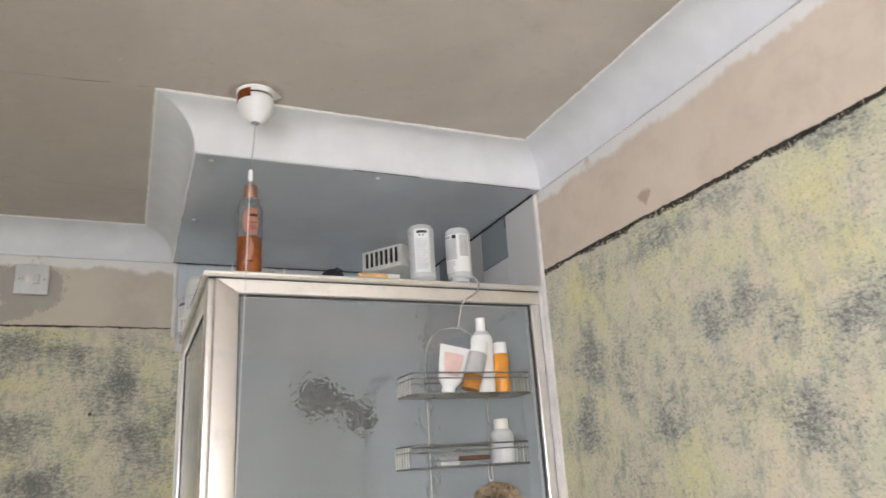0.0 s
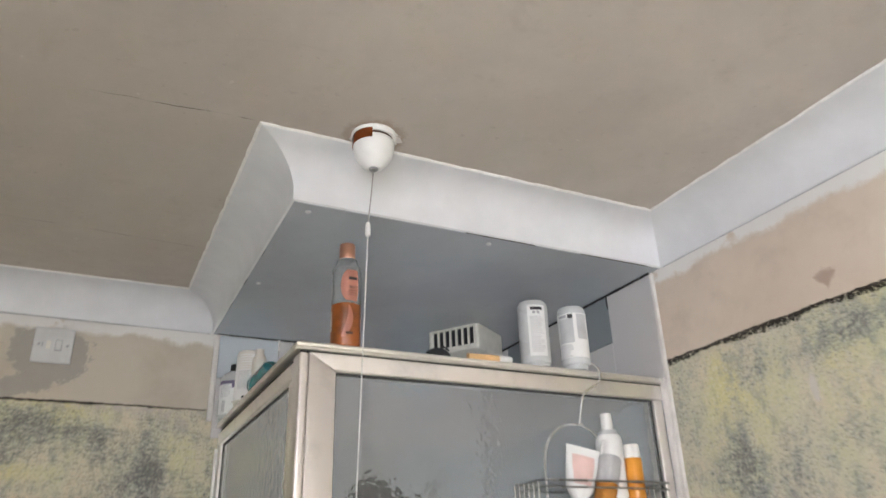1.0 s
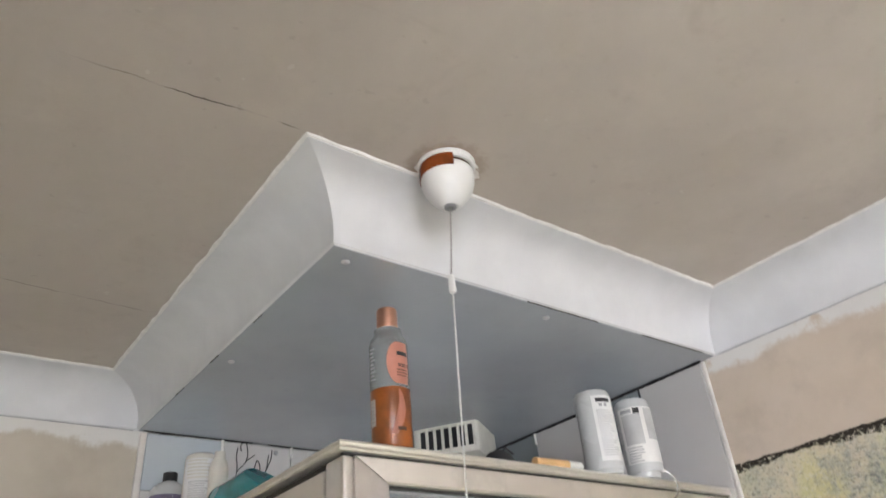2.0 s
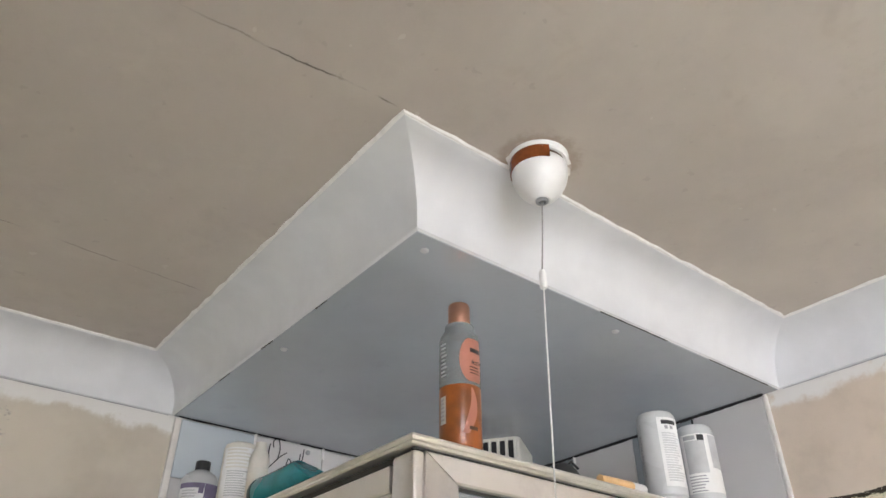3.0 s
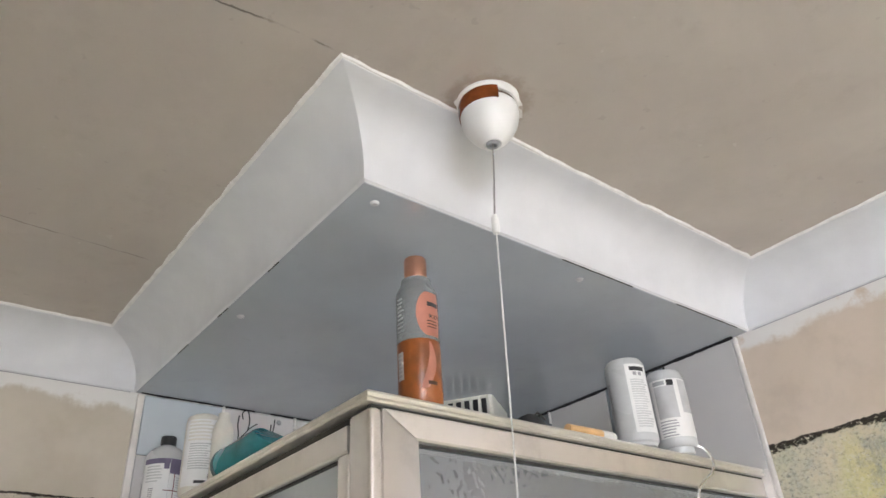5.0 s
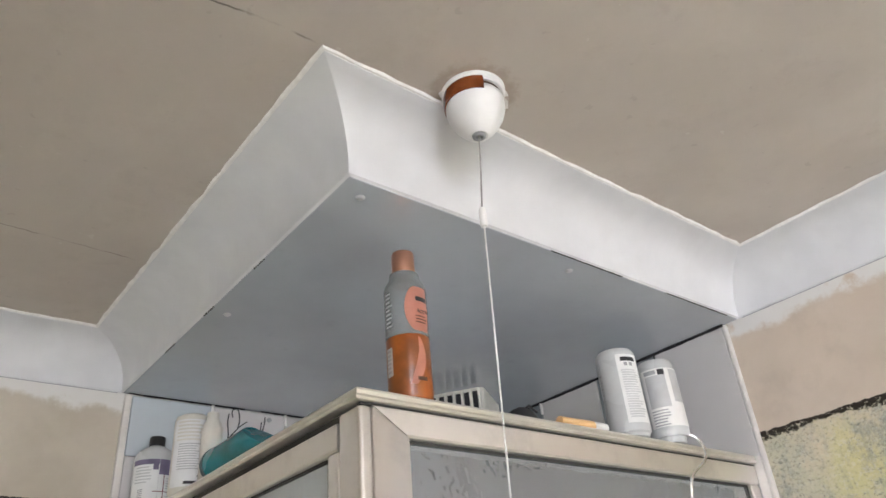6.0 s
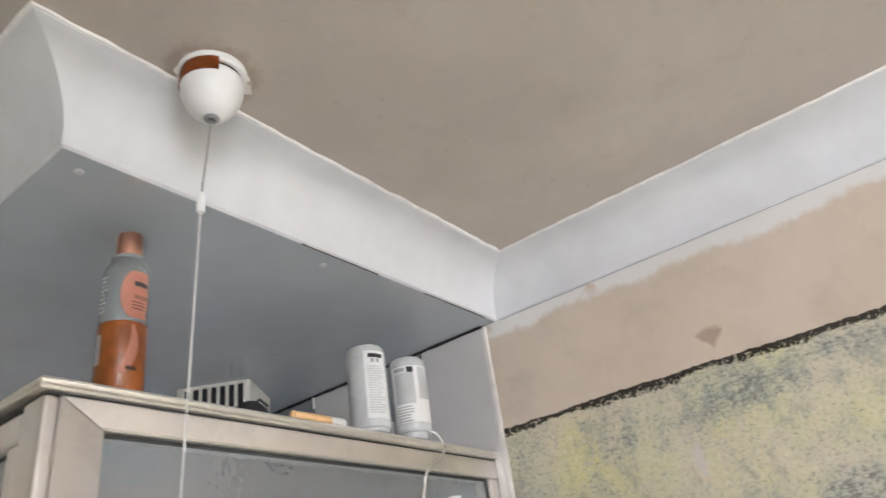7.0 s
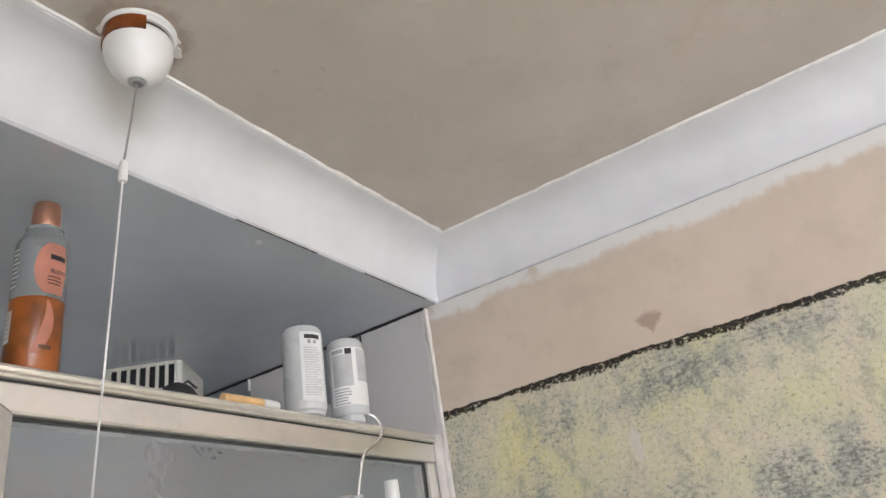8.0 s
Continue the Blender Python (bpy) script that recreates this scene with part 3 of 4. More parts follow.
e = COVE + 0.001
zc = CEIL - 0.001
caulk([(WEST + 0.02, NORTH - e, zc), (BX - e, NORTH - e, zc), (BX - e, BY - e, zc), (EAST - e, BY - e, zc), (EAST - e, SOUTH + 0.02, zc)], 0.0048, flat=0.6, seed=4, step=0.020)

# ---- bulkhead over the shower ----
structure("bulkhead", box(BX + 0.001, BY + 0.001, SOFFIT + 0.008, EAST, NORTH, CEIL), PLAIN, "boxed-in bulkhead above the shower")
soffit = structure("soffit_panel", box(BX, BY, SOFFIT, EAST - 0.004, NORTH - 0.004, SOFFIT + 0.008, 0.0008), PANEL, "glossy blue-grey plastic panel under the bulkhead")
# blackened joints of the panel
caulk([(EAST - 0.0105, BY + 0.03, SOFFIT - 0.0015), (EAST - 0.0105, NORTH - 0.01, SOFFIT - 0.0015)], 0.0036, "mould_line", MOULD, "black mouldy joint where the panel meets the tiles", 1.0, 7)
caulk([(BX + 0.01, NORTH - 0.0102, SOFFIT - 0.0005), (BX + 0.26, NORTH - 0.0102, SOFFIT - 0.0005)], 0.0022, "mould_line", MOULD, "black mouldy joint where the panel meets the tiles", 1.0, 8)
caulk([(BX + 0.30, NORTH - 0.0102, SOFFIT - 0.0005), (EAST - 0.02, NORTH - 0.0102, SOFFIT - 0.0005)], 0.0020, "mould_line", MOULD, "black mouldy joint where the panel meets the tiles", 1.0, 9)
for x0, y0, x1, y1, sd in ((BX + 0.001, 1.79, BX + 0.001, 1.825, 3), (BX, 1.97, BX, 2.01, 5), (BX, 2.14, BX, 2.19, 6), (0.45, BY, 0.62, BY, 11), (0.74, BY, 0.93, BY, 12)):
    caulk([(x0, y0, SOFFIT + 0.0005), (x1, y1, SOFFIT + 0.0005)], 0.0011, "mould_line", DARKGAP, "short dark gap between panel and coving", 1.0, sd, 0.006)
structure("mould_line", tube([(EAST - 0.0098, 1.7515, SOFFIT - 0.002), (EAST - 0.0100, 1.7525, SOFFIT - 0.018), (EAST - 0.0096, 1.7512, SOFFIT - 0.036)], 0.0017, 8), MOULD, "black mouldy stretch of a tile joint", True)
for lx, ly, lz in ((EAST - 0.0100, 2.0895, 0.030), (0.2775, NORTH - 0.0100, 0.032), (0.4505, NORTH - 0.0100, 0.026)):
    structure("filler_lump", tube([(lx, ly, SOFFIT - 0.001), (lx, ly, SOFFIT - lz * 0.5), (lx + 0.001, ly, SOFFIT - lz)], 0.0034, 8), CAULK, "white filler smeared over a tile joint", True)
# joint below the wall coving, its thin shadow drawn as a grey bead
caulk([(EAST - 0.001, BY - 0.01, SOFFIT + 0.0005), (EAST - 0.001, SOUTH + 0.02, SOFFIT + 0.0005)], 0.0008, "coving_shadow_joint", GREY_INK, "thin joint under the coving with its shadow drawn as a grey line", 1.0, 21, 0.02)
caulk([(BX - 0.01, NORTH - 0.001, SOFFIT + 0.0005), (WEST + 0.02, NORTH - 0.001, SOFFIT + 0.0005)], 0.0008, "coving_shadow_joint", GREY_INK, "thin joint under the coving with its shadow drawn as a grey line", 1.0, 22, 0.02)
for sx, sy in ((0.125, 1.586), (0.521, 1.585), (0.120, 1.986)):
    t_ = thing("screw_cap", (sx, sy, SOFFIT), "small pale grey screw cover on the soffit panel", "screw cap", "screw caps on the soffit")
    part("cap", lathe([(0.0, -0.003), (0.004, -0.0028), (0.006, -0.001), (0.0065, 0.0005)], 20), PALE_INK, t_)

# ---- extractor fan on the soffit ----
def rounded_square(half, radius, seg=6, bulge=0.0):
    pts = []
    for q in range(4):
        cx = (half - radius) * (1 if q in (0, 3) else -1)
        cy = (half - radius) * (1 if q in (0, 1) else -1)
        for i in range(seg + 1):
            a = radians(90 * q + 90 * i / seg)
            pts.append((cx + radius * math.cos(a), cy + radius * math.sin(a)))
    return pts


def extractor_fan():
    ang = math.atan2(2.060 - 2.212, 0.766 - 0.662)
    half = 0.082
    corner = Vector((0.752, 2.064))
    d1 = Vector((math.cos(ang), math.sin(ang)))
    d2 = Vector((-d1.y, d1.x))
    c = corner - d1 * half + d2 * half
    f = thing("extractor_fan", (c.x, c.y, SOFFIT), "ivory plastic extractor fan with dark slots on the soffit", "extractor fan")
    f.rotation_euler = (0, 0, ang)
    h = 0.072
    b = bmesh.new()
    rings = []
    for half_, z, rad in ((half, 0.0, 0.012), (half, -h + 0.012, 0.012), (half - 0.004, -h + 0.003, 0.012), (half - 0.012, -h, 0.010)):
        rings.append([b.verts.new((u, v, z)) for u, v in rounded_square(half_, rad)])
    n = len(rings[0])
    for k in range(3):
        for i in range(n):
            j = (i + 1) % n
            b.faces.new((rings[k][i], rings[k][j], rings[k + 1][j], rings[k + 1][i]))
    b.faces.new(rings[0])
    b.faces.new(rings[-1])
    part("body", b, IVORY, f)
    # slots on the face that looks along -y of the fan, framed by raised ribs
    for i in range(7):
        u = -half + 0.022 + i * 0.0195
        part("slot", box(u, -half - 0.0012, -0.056, u + 0.0115, -half + 0.004, -0.008), BLACK, f, "dark ventilation slot")
    for i in range(8):
        u = -half + 0.0145 + i * 0.0195
        part("rib", box(u, -half - 0.004, -0.060, u + 0.0070, -half + 0.002, -0.004, 0.0012), IVORY, f)
    return f


extractor_fan()

# ---- ceiling pull switch and its cord ----
def pull_switch():
    cx, cy = 0.199, 1.4295
    s = thing("pull_switch", (cx, cy, CEIL), "white dome ceiling pull switch with exposed amber collar", "pull switch")
    rng = random.Random(5)
    part("base_plate", lathe([(0.0, 0.0), (0.0412, 0.0), (0.0412, -0.004), (0.0390, -0.0060), (0.0384, -0.0105), (0.0, -0.0105)], 48), WHITE, s)
    part("collar", lathe([(0.0, -0.010), (0.0350, -0.010), (0.0350, -0.028), (0.0, -0.028)], 48), BROWN, s, "dark brown inner collar")
    part("amber_sleeve", lathe([(0.0352, -0.0045), (0.0388, -0.0045), (0.0399, -0.014), (0.0390, -0.0258), (0.0352, -0.0258), (0.0352, -0.0045)], 30, 100, 246), AMBER, s, "glossy amber sleeve")
    dome = [(r_, -0.015 + (z_ + 0.015) * 0.90) for r_, z_ in [(0.0, -0.0150), (0.0358, -0.0150), (0.0372, -0.0172), (0.0378, -0.024), (0.0372, -0.035), (0.0346, -0.046), (0.0300, -0.056), (0.0232, -0.066), (0.0165, -0.0735), (0.0125, -0.0765), (0.0112, -0.0775), (0.0092, -0.0770), (0.0085, -0.070), (0.0, -0.070)]]
    part("dome", lathe(dome, 56), WHITE, s)
    part("nipple", lathe([(0.0085, -0.064), (0.0085, -0.0722), (0.0070, -0.0735), (0.0045, -0.0735), (0.0042, -0.066)], 24), GREY_INK, s, "grey cord outlet")
    # string, joiner and cord
    top = Vector((0, 0, -0.071))
    join = Vector((-0.0075, 0.0040, -0.180))
    part("string", tube([top, top.lerp(join, 0.5) + Vector((0.0006, 0, 0)), join], 0.0011, 6), STRING, s, "thin grey pull string")
    j = part("joiner", lathe([(0.0, 0.012), (0.0028, 0.012), (0.0042, 0.008), (0.0048, -0.010), (0.0040, -0.0135), (0.0, -0.0135)], 20), WHITE, s)
    j.location = join + Vector((0, 0, -0.010))
    low = Vector((-0.030, 0.026, -1.30))
    part("cord", tube([join + Vector((0, 0, -0.022)), join.lerp(low, 0.5), low], 0.0010, 8), CORD, s)
    k = part("cord_weight", lathe([(0.0, 0.0), (0.005, -0.002), (0.011, -0.030), (0.012, -0.040), (0.008, -0.046), (0.0, -0.047)], 24), WHITE, s)
    k.location = low
    # torn paint round the base
    for i, (a, w, l) in enumerate(((-10, 0.011, 0.016), (5, 0.008, 0.010), (60, 0.005, 0.012), (48, 0.004, 0.010), (150, 0.008, 0.008), (-35, 0.006, 0.008))):
        b = bmesh.new()
        ca, sa = math.cos(radians(a)), math.sin(radians(a))
        o = Vector((ca, sa, 0)) * 0.0375
        t_ = Vector((-sa, ca, 0))
        n_ = Vector((ca, sa, -0.25))
        vs = [o - t_ * w, o + t_ * w, o + t_ * w * 0.6 + n_ * l * 0.7, o + n_ * l + t_ * rng.uniform(-0.3, 0.3) * w, o - t_ * w * 0.8 + n_ * l * 0.6]
        face = b.faces.new([b.verts.new(v + Vector((0, 0, -0.0015))) for v in vs])
        ext = bmesh.ops.extrude_face_region(b, geom=[face])
        bmesh.ops.translate(b, verts=[g for g in ext["geom"] if isinstance(g, bmesh.types.BMVert)], vec=(0, 0, -0.001))
        part("paint_flake", b, CAULK if i % 3 else TRIM, s, "loose flake of paint", False)
    return s


pull_switch()

# ---- shower enclosure ----
TRAYTOP = 0.16
tray = thing("shower_tray", (0.5, 2.0, 0.0), "white acrylic shower tray in the corner", "shower tray")
tb = box(SX - 0.5, SY - 2.0, 0.0, EAST - 0.502, NORTH - 2.002, TRAYTOP, 0.012)
part("tray", tb, TRAY, tray)

enc = thing("shower_enclosure", (SX, SY, TRAYTOP), "framed shower enclosure of satin aluminium and obscure glass", "shower enclosure")
EO = Vector((SX, SY, TRAYTOP))


def enc_part(name, b, mat, label="", parent=None, smooth=True):
    return part(name, at_origin(b, EO), mat, parent or enc, label, smooth, 30)


XR = EAST - 0.010
YB = NORTH - 0.010
LIP = [(-0.006, -0.0145), (-0.0078, -0.0120), (-0.0070, -0.0092), (-0.0045, -0.0082), (-0.0055, -0.0070), (-0.0062, -0.0040), (-0.0045, -0.0008), (-0.0015, 0.0), (0.050, 0.0), (0.050, -0.0145)]
FACE = [(0.000, -0.0190), (0.0014, -0.0175), (0.010, -0.0175), (0.010, -0.0140), (0.046, -0.0140), (0.046, -0.0500), (0.006, -0.0500), (0.0025, -0.0492), (0.0006, -0.0465)]
enc_part("front_lip", extrude_profile(LIP, lambda u, v, s: (s if s > 0.5 else SX + u, SY + u, RIM + v), (0.0, XR)), ALU, "ridged top lip")
# dark strip added in the groove to draw the shade under the lip
enc_part("header_gap_shade", box(SX + 0.004, SY + 0.002, RIM - 0.0173, XR, SY + 0.0098, RIM - 0.0147), DARKGAP, "dark strip standing in for the shade under the lip")
enc_part("front_header", extrude_profile(FACE, lambda u, v, s: (s if s > 0.5 else SX + 0.0198 + 0.0506 * max(0.0, -v - 0.0175) / 0.0325, SY + u, RIM + v), (0.0, XR)), ALU)
SFACE = [(u, v - 0.009) for u, v in FACE]
enc_part("side_lip", extrude_profile(LIP, lambda u, v, s: (SX + u, s if s > 1.9 else SY + u, RIM + v), (0.0, YB)), ALU, "ridged top lip")
# gap shadow below the side lip, built as a dark strip
enc_part("side_seal_and_gap_shade", box(SX + 0.010, SY + 0.052, RIM - 0.0300, SX + 0.045, YB, RIM - 0.0146), DARKGAP, "dark strip standing in for the shadow in the gap under the side lip")
enc_part("side_header", extrude_profile(SFACE, lambda u, v, s: (SX + 0.002 + u, s, RIM + v), (SY + 0.052, YB)), ALU)
ZT = RIM - 0.0178
enc_part("corner_post", box(SX + 0.001, SY, TRAYTOP, SX + 0.019, SY + 0.047, ZT, 0.006, None, 4), ALU)
jb = box(SX + 0.0192, SY + 0.0002, TRAYTOP, SX + 0.070, SY + 0.040, RIM - 0.0503, 0.002, None, 2)
for v in jb.verts:
    if v.co.z > 1.5:
        v.co.z += 0.0325 * (SX + 0.070 - v.co.x) / 0.0506
enc_part("front_jamb", jb, ALU)
enc_part("side_jamb", box(SX + 0.003, SY + 0.050, TRAYTOP, SX + 0.040, SY + 0.074, RIM - 0.0595, 0.003, None, 3), ALU)
enc_part("wall_jamb", box(0.934, SY + 0.001, TRAYTOP, XR, SY + 0.040, RIM - 0.0505, 0.004, None, 3), ALU)
enc_part("back_jamb", box(SX + 0.004, YB - 0.034, TRAYTOP, SX + 0.040, YB, RIM - 0.0595, 0.003), ALU)
enc_part("front_sill", box(SX + 0.071, SY + 0.003, TRAYTOP, 0.933, SY + 0.040, TRAYTOP + 0.045, 0.004), ALU)
enc_part("side_sill", box(SX + 0.005, SY + 0.075, TRAYTOP, SX + 0.040, YB - 0.035, TRAYTOP + 0.045, 0.004), ALU)
# dark glazing seals round the panes
g1 = bmesh.new()
for q in ((SX + 0.0700, RIM - 0.0535, 0.934, RIM - 0.0502), (SX + 0.0702, TRAYTOP + 0.045, SX + 0.0728, RIM - 0.0535), (0.9305, TRAYTOP + 0.045, 0.9338, RIM - 0.0535)):
    box(q[0], SY + 0.009, q[1], q[2], SY + 0.018, q[3], 0, g1)
enc_part("front_seal", g1, DARKGAP, "dark rubber glazing seal", None, False)
g2 = bmesh.new()
for q in ((SY + 0.074, RIM - 0.0625, YB - 0.034, RIM - 0.0592), (SY + 0.0742, TRAYTOP + 0.045, SY + 0.0768, RIM - 0.0625), (YB - 0.0370, TRAYTOP + 0.045, YB - 0.0342, RIM - 0.0625)):
    box(SX + 0.011, q[0], q[1], SX + 0.020, q[2], q[3], 0, g2)
enc_part("side_seal_and_gap_shade", g2, DARKGAP, "dark rubber glazing seal", None, False)
for nm, b in (("front_glass", box(SX + 0.073, SY + 0.012, TRAYTOP + 0.046, 0.930, SY + 0.017, RIM - 0.054)), ("side_glass", box(SX + 0.014, SY + 0.077, TRAYTOP + 0.046, SX + 0.019, YB - 0.038, RIM - 0.063))):
    gp = enc_part(nm, b, GLASS if nm == "front_glass" else GLASS_LIT_SIDE, "obscure textured glass pane", None, False)
    gp.visible_shadow = False

# white edge trims on the walls
structure("trim_east", box(EAST - 0.0095, 1.580, 0.0, EAST, 1.588, SOFFIT - 0.001, 0.0025), TRIM, "white edge trim beside the shower tiles", True)
structure("silicone_strip", box(EAST - 0.0120, 1.5885, TRAYTOP, EAST - 0.0005, SY + 0.0005, RIM - 0.002, 0.003), TRIM, "off-white silicone strip between frame and wall", True)
structure("trim_north", box(0.094, NORTH - 0.011, 2.076, 0.108, NORTH, SOFFIT - 0.001, 0.003), TRIM, "white edge trim beside the shower tiles", True)
structure("frame_bead", tube([(SX + 0.001, YB + 0.004, TRAYTOP + 0.01 + 0.047 * i) for i in range(40)], 0.0045, 8), CAULK, "white silicone bead between frame and wall", True)

# shower head on the tiled back wall
def shower_head():
    s = thing("hand_shower", (0.64, NORTH - 0.014, 1.86), "dark hand shower on a bracket on the tiled wall", "hand shower")
    part("bracket", tube([(0.06, 0.0, -0.05), (0.06, -0.05, -0.05)], 0.046, 20), BLACK, s)
    part("handle", tube([(0.06, -0.05, -0.055), (-0.02, -0.07, 0.00), (-0.09, -0.085, 0.012)], 0.028, 14), BLACK, s)
    hd = part("spray_head", lathe([(0.0, 0.014), (0.035, 0.012), (0.066, 0.0), (0.066, -0.010), (0.0, -0.012)], 32), BLACK, s)
    hd.matrix_basis = pose(-0.10, -0.095, 0.010, 65, 0, -15)
    part("wall_arm", tube([(0.06, -0.05, -0.02), (0.12, -0.03, 0.06), (0.17, 0.0, 0.085)], 0.013, 12), GREY_INK, s, "grey wall arm")
    part("hose", tube(smooth_path([(0.06, -0.05, -0.08), (0.07, -0.05, -0.4), (0.03, -0.04, -0.8), (0.10, -0.02, -0.95), (0.12, 0.0, -0.8)]), 0.007, 8), GREY_INK, s, "grey shower hose")


shower_head()

# ---- switch plate ----
def switch_plate():
    s = thing("switch_plate", (-0.305, NORTH, 2.247), "square white isolator switch plate on stripped plaster", "switch")
    s.rotation_euler = (0, 0, 0)
    part("plate", box(-0.046, -0.012, -0.046, 0.046, -0.001, 0.046, 0.003, None, 3), AGED, s)
    part("rocker", box(0.006, -0.0165, -0.013, 0.019, -0.011, 0.013, 0.0025), AGED, s)
    part("rocker_rim", box(0.0045, -0.0128, -0.0148, 0.0205, -0.0118, 0.0148, 0.0), GREY_INK, s, "grey rim round the rocker")
    part("indicator", box(-0.016, -0.0132, -0.011, -0.006, -0.0118, 0.011, 0.0004), IVORY, s, "pale neon indicator")
    part("mark", box(-0.026, -0.0126, -0.006, -0.0235, -0.0118, 0.006), GREY_INK, s)
    for u in (-0.033, 0.033):
        b = lathe([(0.0, 0.0), (0.0032, 0.0), (0.0036, -0.0008)], 16)
        k = part("screw", b, GREY_INK, s, "small dark screw head")
        k.matrix_basis = pose(u, -0.0126, 0.0, 90, 0, 0)


switch_plate()
nail = thing("wall_plug", (-0.117, NORTH, 1.845), "small dark plugged screw hole in the wall", "wall plug")
k = part("plug", lathe([(0.0, 0.004), (0.004, 0.0035), (0.0055, 0.0)], 16), BROWN, nail)
k.matrix_basis = pose(0, 0, 0, 90, 0, 0)

# ---- things along the front rail ----
def facing(x, y):
    """Angle towards the middle of the room from a point."""
    return math.degrees(math.atan2(0.6 - y, -0.25 - x))


def print_bars(parent, r, a_mid, half, z_top, rows, mat, step=0.0042, tall=0.0016, seed=1):
    """Rows of unreadable print on a round bottle."""
    rng = random.Random(seed)
    for i in range(rows):
        z = z_top - i * step
        w = half * rng.uniform(0.65, 1.0)
        part("print", curved_patch(r, a_mid - half, a_mid - half + 2 * w, z - tall, z, 0.0007, 6), mat, parent)


def words(text, size, mat, parent, at, turn):
    cu = bpy.data.curves.new("words", 'FONT')
    cu.body = text
    cu.size = size
    cu.extrude = 0.0002
    cu.align_x = 'CENTER'
    tmp = bpy.data.objects.new("words", cu)
    scene.collection.objects.link(tmp)
    me = bpy.data.meshes.new_from_object(tmp)
    bpy.data.objects.remove(tmp)
    me.materials.append(mat)
    ob = new("lettering", me)
    ob.parent = parent
    ob.matrix_basis = Matrix.Translation(at) @ pose(0, 0, 0, 90, 0, turn)
    return ob


def mist_bottle():
    x, y = 0.2200, 1.6285
    s = thing("mist_bottle", (x, y, RIM), "clear bottle half full of amber liquid with copper cap", "bottle")
    s.scale = (1.0, 1.0, 1.05)
    r = 0.0285
    a = facing(x, y)
    part("liquid", lathe([(0.0, 0.0), (r - 0.003, 0.0), (r - 0.0002, 0.004), (r - 0.0002, 0.080), (0.0, 0.080)], 44), LIQUID, s, "amber liquid")
    wall_ = [(r - 0.0012, 0.0803), (r, 0.0803), (r, 0.148), (r - 0.0015, 0.154), (r - 0.005, 0.160), (r - 0.009, 0.165), (0.0175, 0.169), (0.0172, 0.173),
             (0.0158, 0.173), (0.0160, 0.168), (r - 0.011, 0.163), (r - 0.007, 0.158), (r - 0.003, 0.152), (r - 0.0012, 0.147), (r - 0.0012, 0.0803)]
    part("glass_body", lathe(wall_, 48), CLEAR, s, "clear plastic wall")
    part("neck", lathe([(0.0, 0.158), (0.0130, 0.158), (0.0130, 0.174), (0.0, 0.174)], 28), BROWN, s, "dark pump neck")
    part("collar", lathe([(0.0176, 0.166), (0.0205, 0.166), (0.0205, 0.171), (0.0176, 0.171), (0.0176, 0.166)], 32), CLEAR, s, "translucent collar")
    part("cap", lathe([(0.0, 0.172), (0.0150, 0.172), (0.0158, 0.174), (0.0158, 0.2010), (0.0148, 0.2042), (0.0, 0.2050)], 40), COPPER, s, "brushed copper cap")
    # coral swirl and petal
    rows = []
    for i in range(21):
        k = (i - 10) / 10.5
        rows.append((0.084 + i * 0.0030, a + 20 - 36 * math.sqrt(1 - k * k), a + 58 - 8 * abs(k)))
    part("swirl", curved_shape(r + 0.0005, rows), CORAL, s, "coral printed swirl")
    rows = []
    for i in range(15):
        q = i / 14
        c = a - 4 + 26 * math.sin(q * 2.2)
        w = 3 + 24 * (1 - q) ** 0.8 * math.sin(0.35 + 1.6 * q)
        rows.append((0.016 + q * 0.060, c - w * 0.6, c + w))
    part("petal", curved_shape(r + 0.0005, rows, 8), CORAL, s, "coral printed petal")
    part("brand_bar", curved_patch(r, a + 14, a + 50, 0.1245, 0.1305, 0.0009, 8), INK, s, "dark bar of print")
    t_ = radians(a + 33)
    words("BODY", 0.0070, INK, s, (math.cos(t_) * (r + 0.0016), math.sin(t_) * (r + 0.0016), 0.1075), a + 33 + 90)
    print_bars(s, r + 0.0003, a + 32, 20, 0.1045, 3, BROWN, 0.0040, 0.0014, 3)
    print_bars(s, r, a - 62, 12, 0.139, 9, PALE_INK, 0.0055, 0.0022, 9)
    part("code_label", curved_patch(r, a - 78, a - 56, 0.030, 0.066, 0.0006, 8), PALE_INK, s, "pale code label")
    print_bars(s, r + 0.0003, a - 67, 8, 0.063, 6, GREY_INK, 0.0052, 0.0030, 5)
    part("print", curved_patch(r, a + 8, a + 34, 0.021, 0.0255, 0.0009, 6), BROWN, s)


